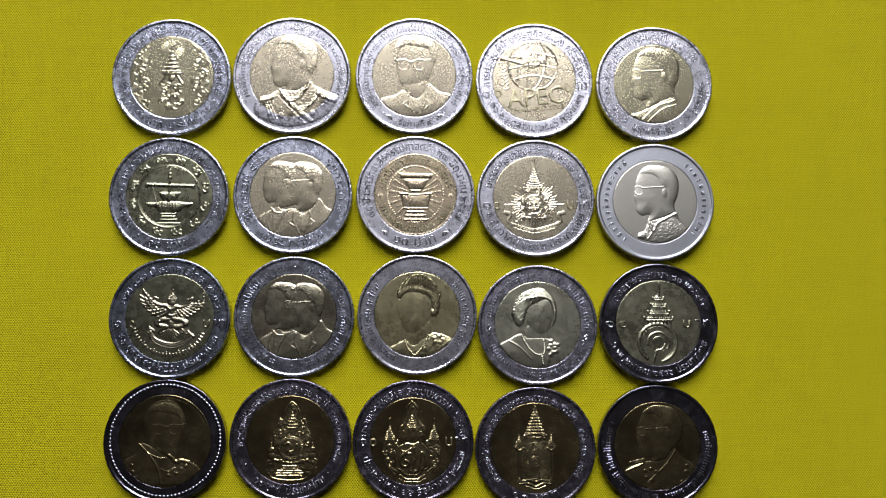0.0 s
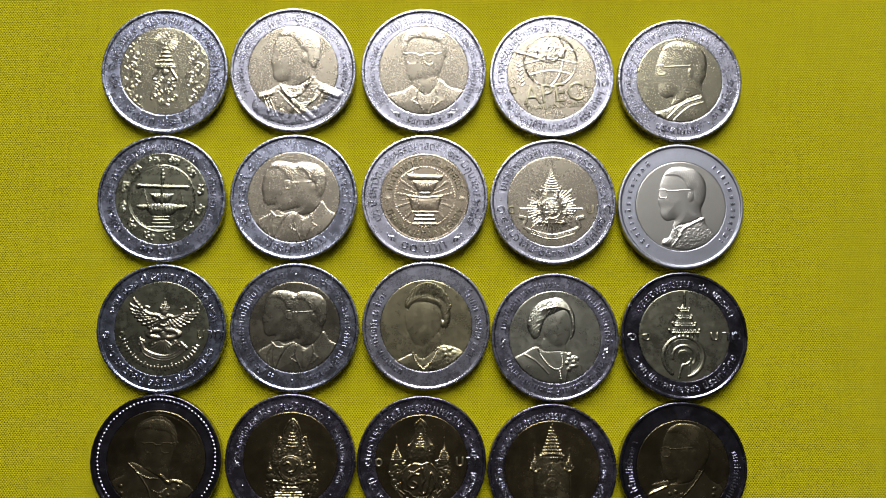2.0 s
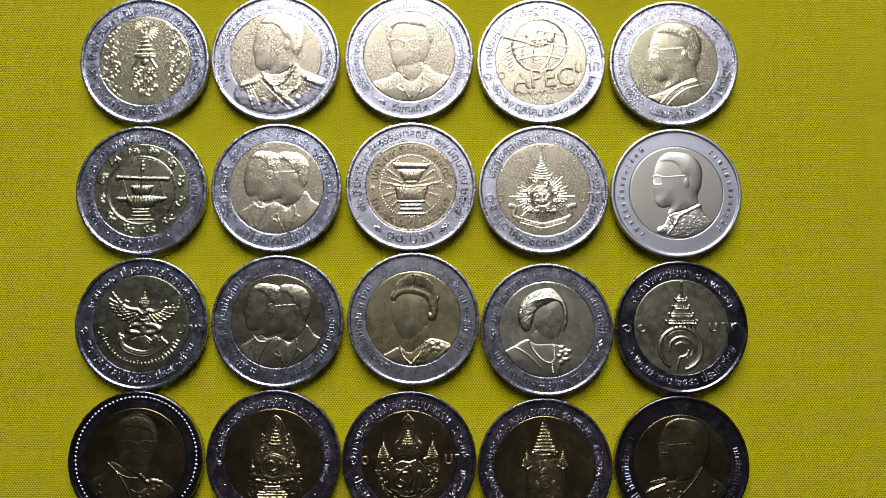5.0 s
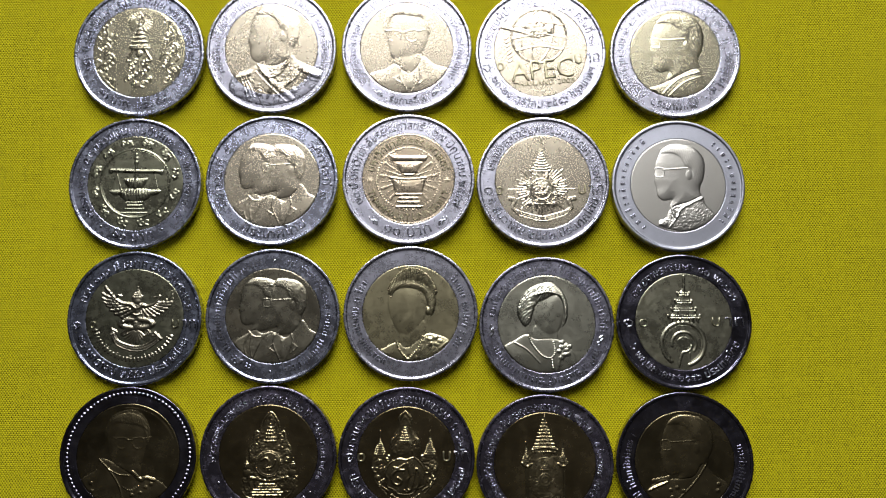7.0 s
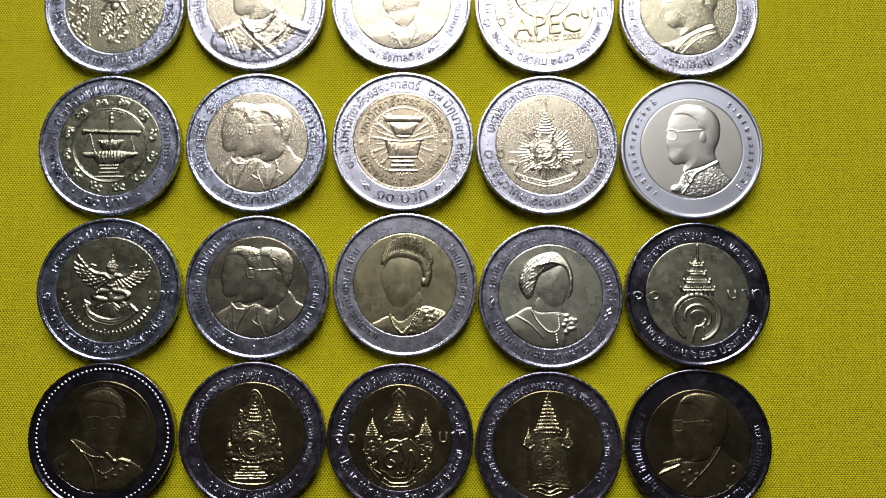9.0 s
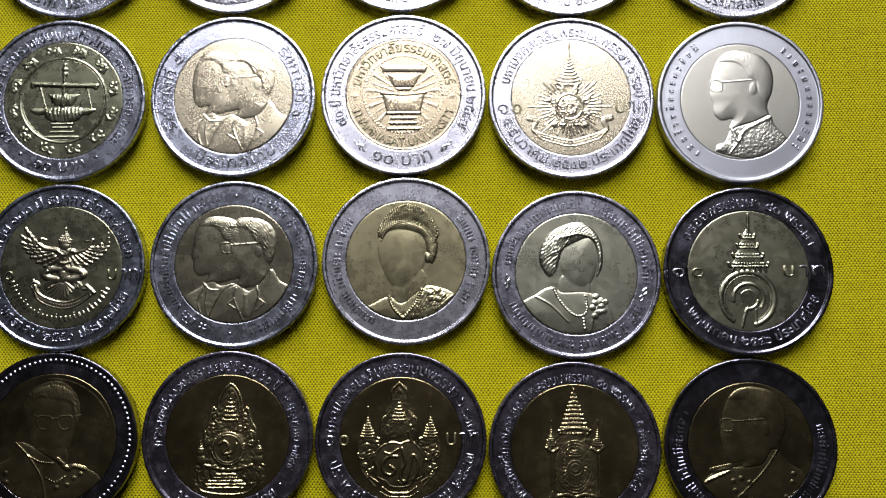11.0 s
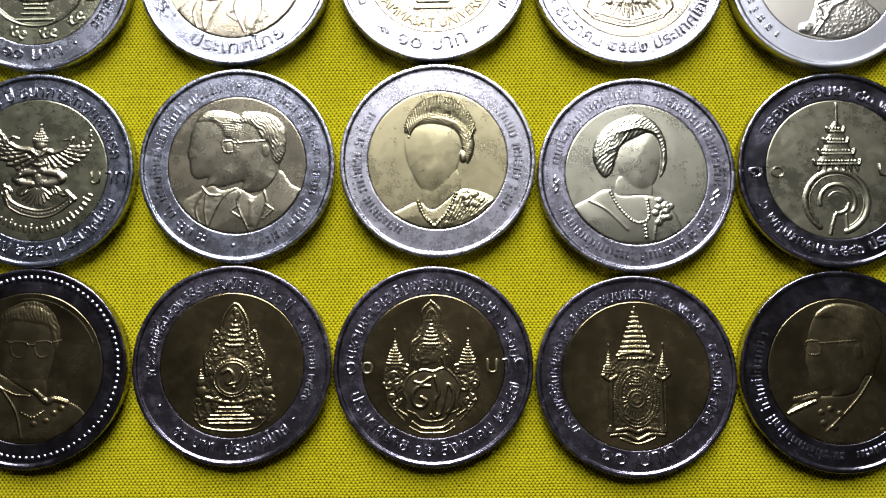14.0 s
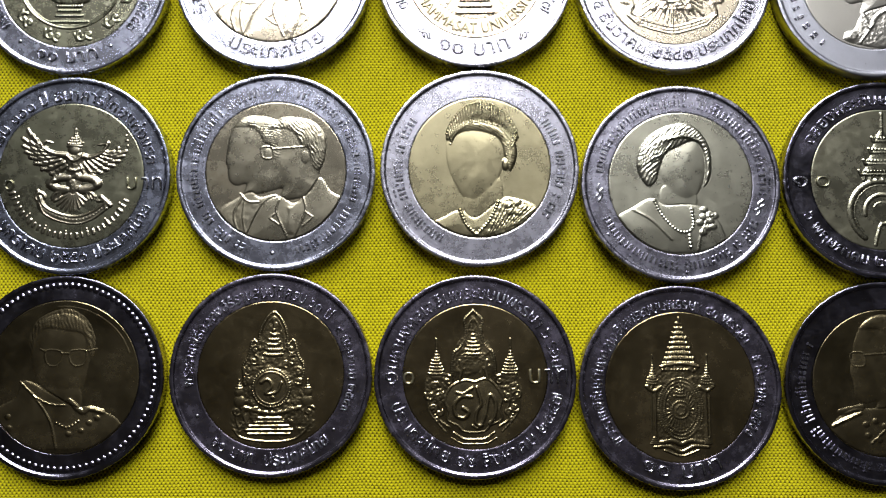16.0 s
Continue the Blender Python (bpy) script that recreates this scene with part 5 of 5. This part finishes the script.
# unseen shell added round the table, near-black to darken what the coins mirror
FLOOR_Z = -0.76
box("floor", (-2.6, -2.6, FLOOR_Z - 0.1), (2.6, 2.6, FLOOR_Z), WOOD)
box("ceiling", (-2.6, -2.6, 2.0), (2.6, 2.6, 2.1), PLASTER)
box("wall_north", (-2.6, 2.5, FLOOR_Z), (2.6, 2.6, 2.0), PLASTER)
box("wall_south", (-2.6, -2.6, FLOOR_Z), (2.6, -2.5, 2.0), PLASTER)
box("wall_west", (-2.6, -2.5, FLOOR_Z), (-2.5, 2.5, 2.0), PLASTER)
box("wall_east", (2.5, -2.5, FLOOR_Z), (2.6, 2.5, 2.0), PLASTER)


def slabs(name, boxes, mat, parent=None, label=""):
    """Boxes of one piece, in the plane of the added roof window."""
    bm = bmesh.new()
    for x0, x1, y0, y1, z0, z1 in boxes:
        made = bmesh.ops.create_cube(bm, size=1)["verts"]
        for v in made:
            v.co = Vector((x0 + (v.co.x + 0.5) * (x1 - x0), y0 + (v.co.y + 0.5) * (y1 - y0), z0 + (v.co.z + 0.5) * (z1 - z0)))
    ob = part(name, bm, mat, parent, label)
    return ob


# sloped wall and framed opening, added out of view to hold the lamp
HW, HH, FRAME = WINDOW_W / 2 + 0.05, WINDOW_H / 2 + 0.05, 0.048
slope = slabs("wall_slope", [(-2.4, -HW, -1.6, 1.6, 0, 0.12), (HW, 2.4, -1.6, 1.6, 0, 0.12), (-HW, HW, HH, 1.6, 0, 0.12), (-HW, HW, -1.6, -HH, 0, 0.12)], PLASTER)
slope.matrix_world = WINDOW
tagged(slope, kind="structure")
window = tagged(new("window_1"), "added roof window, unseen, with a plain wooden frame", "window", kind="structure")
window.matrix_world = WINDOW
slabs("window_frame", [(-HW, -HW + FRAME, -HH, HH, -0.01, 0.1), (HW - FRAME, HW, -HH, HH, -0.01, 0.1), (-HW + FRAME, HW - FRAME, HH - FRAME, HH, -0.01, 0.1), (-HW + FRAME, HW - FRAME, -HH, -HH + FRAME, -0.01, 0.1)], WOOD, window)
box("tabletop", (-0.62, -0.42, -0.034), (0.62, 0.42, -0.0012), WOOD)


def cloth():
    """One sheet, with a slight unevenness, thinner than the coins."""
    bm = bmesh.new()
    bmesh.ops.create_grid(bm, x_segments=150, y_segments=100, size=0.5)
    for v in bm.verts:
        v.co.x, v.co.y = v.co.x * 1.2, v.co.y * 0.8
        n = noise.noise(Vector((v.co.x * 22, v.co.y * 22, 0.3))) + 0.5 * noise.noise(Vector((v.co.x * 60, v.co.y * 60, 4.0)))
        v.co.z = (n - 0.9) * 0.00012
    edge = bmesh.ops.extrude_face_region(bm, geom=bm.faces[:])
    for e in edge["geom"]:
        if isinstance(e, bmesh.types.BMVert):
            e.co.z -= 0.0007
    bmesh.ops.recalc_face_normals(bm, faces=bm.faces)
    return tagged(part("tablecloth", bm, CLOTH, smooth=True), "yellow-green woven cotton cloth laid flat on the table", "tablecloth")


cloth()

# ---- the coins: place in mm, tilt in degrees, metals, core radius, what is struck on it ----
COINS = [
    ((-54.29, 52.36), (1.3, 0.3), NICKEL_WORN, BRONZE, 9.2, struck_crown, legends_crown, "crown_relief", "two-metal coin, tiered crown and scrollwork"),
    ((-27.82, 52.86), (1.3, 0), NICKEL, BRONZE_PALE, 9.3, struck_officer, legends_officer, "bust", "two-metal coin, plain raised bust in uniform"),
    ((-0.71, 52.93), (1.2, 0), NICKEL, BRONZE_PALE, 9.3, struck_sitter, legends_sitter, "bust", "two-metal coin, plain raised bust in a suit"),
    ((26.06, 51.94), (-0.3, 0), NICKEL, BRONZE_PALE, 9.3, struck_globe, legends_globe, "globe_relief", "two-metal coin, raised globe and letters"),
    ((52.91, 51.26), (0, 0), NICKEL, BRONZE, 9, struck_gown, legends_gown, "bust", "two-metal coin, plain raised bust in profile"),
    ((-54.19, 25.75), (0.6, 0.4), NICKEL_WORN, BRONZE_OLIVE, 9.4, struck_balance, legends_balance, "balance_relief", "two-metal coin, raised balance scales and urn"),
    ((-27.25, 26.15), (-1.0, -0.3), NICKEL_WORN, BRONZE_PALE, 9.4, struck_pair, legends_pair, "double_bust", "two-metal coin, two plain raised busts"),
    ((-0.38, 26.25), (-1.2, 0), NICKEL, BRONZE_ROSY, 9.1, struck_pan, legends_pan, "pedestal_relief", "two-metal coin, raised tray on a pedestal and rays"),
    ((26.06, 25.48), (-1.3, 0), NICKEL, BRONZE_PALE, 9.4, struck_ray_emblem, legends_ray, "emblem", "two-metal coin, rayed emblem under a spire"),
    ((52.54, 24.63), (-0.8, -0.4), NICKEL_SATIN, BRONZE_SATIN, 9.3, struck_tunic, legends_tunic, "bust", "two-metal coin, smooth raised bust in a tunic"),
    ((-53.39, -0.75), (0.5, 0), NICKEL_SLATE, BRONZE_OLIVE, 9.5, struck_wings, legends_wings, "emblem", "two-metal coin, spread-winged emblem above a ribbon"),
    ((-26.65, -0.43), (0.2, 0.1), NICKEL_WORN, BRONZE_STAINED, 9.2, struck_pair, legends_couple, "double_bust", "two-metal coin, two plain raised busts, toned brown"),
    ((0.01, -0.07), (-0.6, 0.1), NICKEL, BRONZE_MATT, 9.3, struck_tiara, legends_tiara, "bust", "two-metal coin, plain raised bust with a tiara"),
    ((26.24, -2.36), (-1.2, 0.1), NICKEL_MOTTLED, BRONZE_SILVERY, 9.4, struck_necklace, legends_necklace, "bust", "two-metal coin, plain raised bust with a necklace"),
    ((52.66, -2.03), (-0.9, -0.3), NICKEL_DULL, BRONZE_BLOTCHED, 9.3, struck_rings, legends_rings, "emblem", "two-metal coin, spire above open rings, stained core"),
    ((-53.75, -26.90), (0, 0), NICKEL_DULL, BRONZE_DARK, 9.8, struck_elder, legends_elder, "bust", "two-metal coin, beaded border and plain raised bust"),
    ((-27.07, -26.77), (0.3, 0), NICKEL_LILAC, BRONZE_TONED, 9.4, struck_throne, legends_throne, "emblem", "two-metal coin, throne emblem, browned core"),
    ((-0.82, -27.17), (0.2, 0), NICKEL_LILAC, BRONZE_TONED, 9.3, struck_arch, legends_arch, "emblem", "two-metal coin, arched emblem between two spires"),
    ((25.45, -28.71), (0, 0), NICKEL_LILAC, BRONZE_TONED, 9.6, struck_oval, legends_oval, "emblem", "two-metal coin, tall spire above a beaded oval"),
    ((51.89, -28.38), (0, 0), NICKEL_DULL, BRONZE_DARK, 9.4, struck_general, legends_general, "bust", "two-metal coin, plain raised bust in decorated uniform"),
]

for (x, y), (tx, ty), ring_mat, core_mat, core_r, strike, legends, relief_name, label in COINS:
    root = tagged(new("coin"), label, "coin", "coins laid out in rows")
    root.matrix_world = pose(x * MM, y * MM, 0.00002 + 0.006 * math.sin(radians(abs(tx) + abs(ty))), tx, ty, 0)
    ring = part("ring", lathe([(12.85, 0), (13.0, 0.15), (13.0, 2.03), (12.98, 2.09), (12.92, 2.12), (12.52, 2.12), (12.44, 2.09), (12.36, 1.97), (12.24, 1.94), (12.12, 1.934),
                               (11.6, 1.932), (10.9, 1.93), (10.3, 1.93), (core_r + 0.22, 1.93), (core_r + 0.03, 1.93), (core_r + 0.012, 1.92), (core_r + 0.008, 1.80)], 360, 0.07, cap=False, seed=x + y), ring_mat, root, "silvery cupronickel ring with a milled edge", smooth=True)
    core = part("core", lathe([(core_r - 0.008, 1.75), (core_r - 0.014, 1.912), (core_r - 0.03, 1.926), (core_r - 0.17, 1.9265), (core_r - 0.4, 1.927), (core_r * 0.85, 1.925), (core_r * 0.7, 1.922), (core_r * 0.55, 1.92), (core_r * 0.4, 1.918), (core_r * 0.25, 1.915), (core_r * 0.1, 1.915)], 120, seed=x - y), core_mat, root, "brassy bronze core", smooth=True)
    relief_mat = BRONZE_RELIEF if core_mat in (BRONZE_TONED, BRONZE_DARK) else BRONZE_RELIEF_PALE if core_mat in (BRONZE_STAINED, BRONZE_OLIVE) and strike is not struck_balance else core_mat
    c = Relief()
    strike(c)
    if relief_mat is BRONZE_RELIEF:
        c.h *= 0.82  # the older strikes are shallower
    elif core_mat in (BRONZE, BRONZE_PALE, BRONZE_ROSY):
        c.h *= 0.74  # rubbed by handling
    if strike is not struck_officer:
        c.clip(core_r - 0.12)
    me = c.mesh(relief_name, 1.925, 0, core_r if strike is struck_officer else 13)
    link_mesh(relief_name, me, relief_mat, root)
    if strike is struck_officer:
        me = c.mesh("relief_edge", 1.928, core_r, 11.8)
        link_mesh("relief_edge", me, ring_mat, root, "silvery lower edge of the relief")
    legends(root, ring_mat if legends is legends_elder else NICKEL_LETTER, core_mat if core_mat in (BRONZE_OLIVE, BRONZE_BLOTCHED) else BRONZE_LETTER)
    # what stands on the ring belongs to it, and what stands on the core to the core
    for piece in root.children:
        if piece not in (ring, core):
            on_core = piece.active_material in (core_mat, BRONZE_LETTER) or piece.name.startswith(relief_name)
            piece.parent = core if on_core else ring
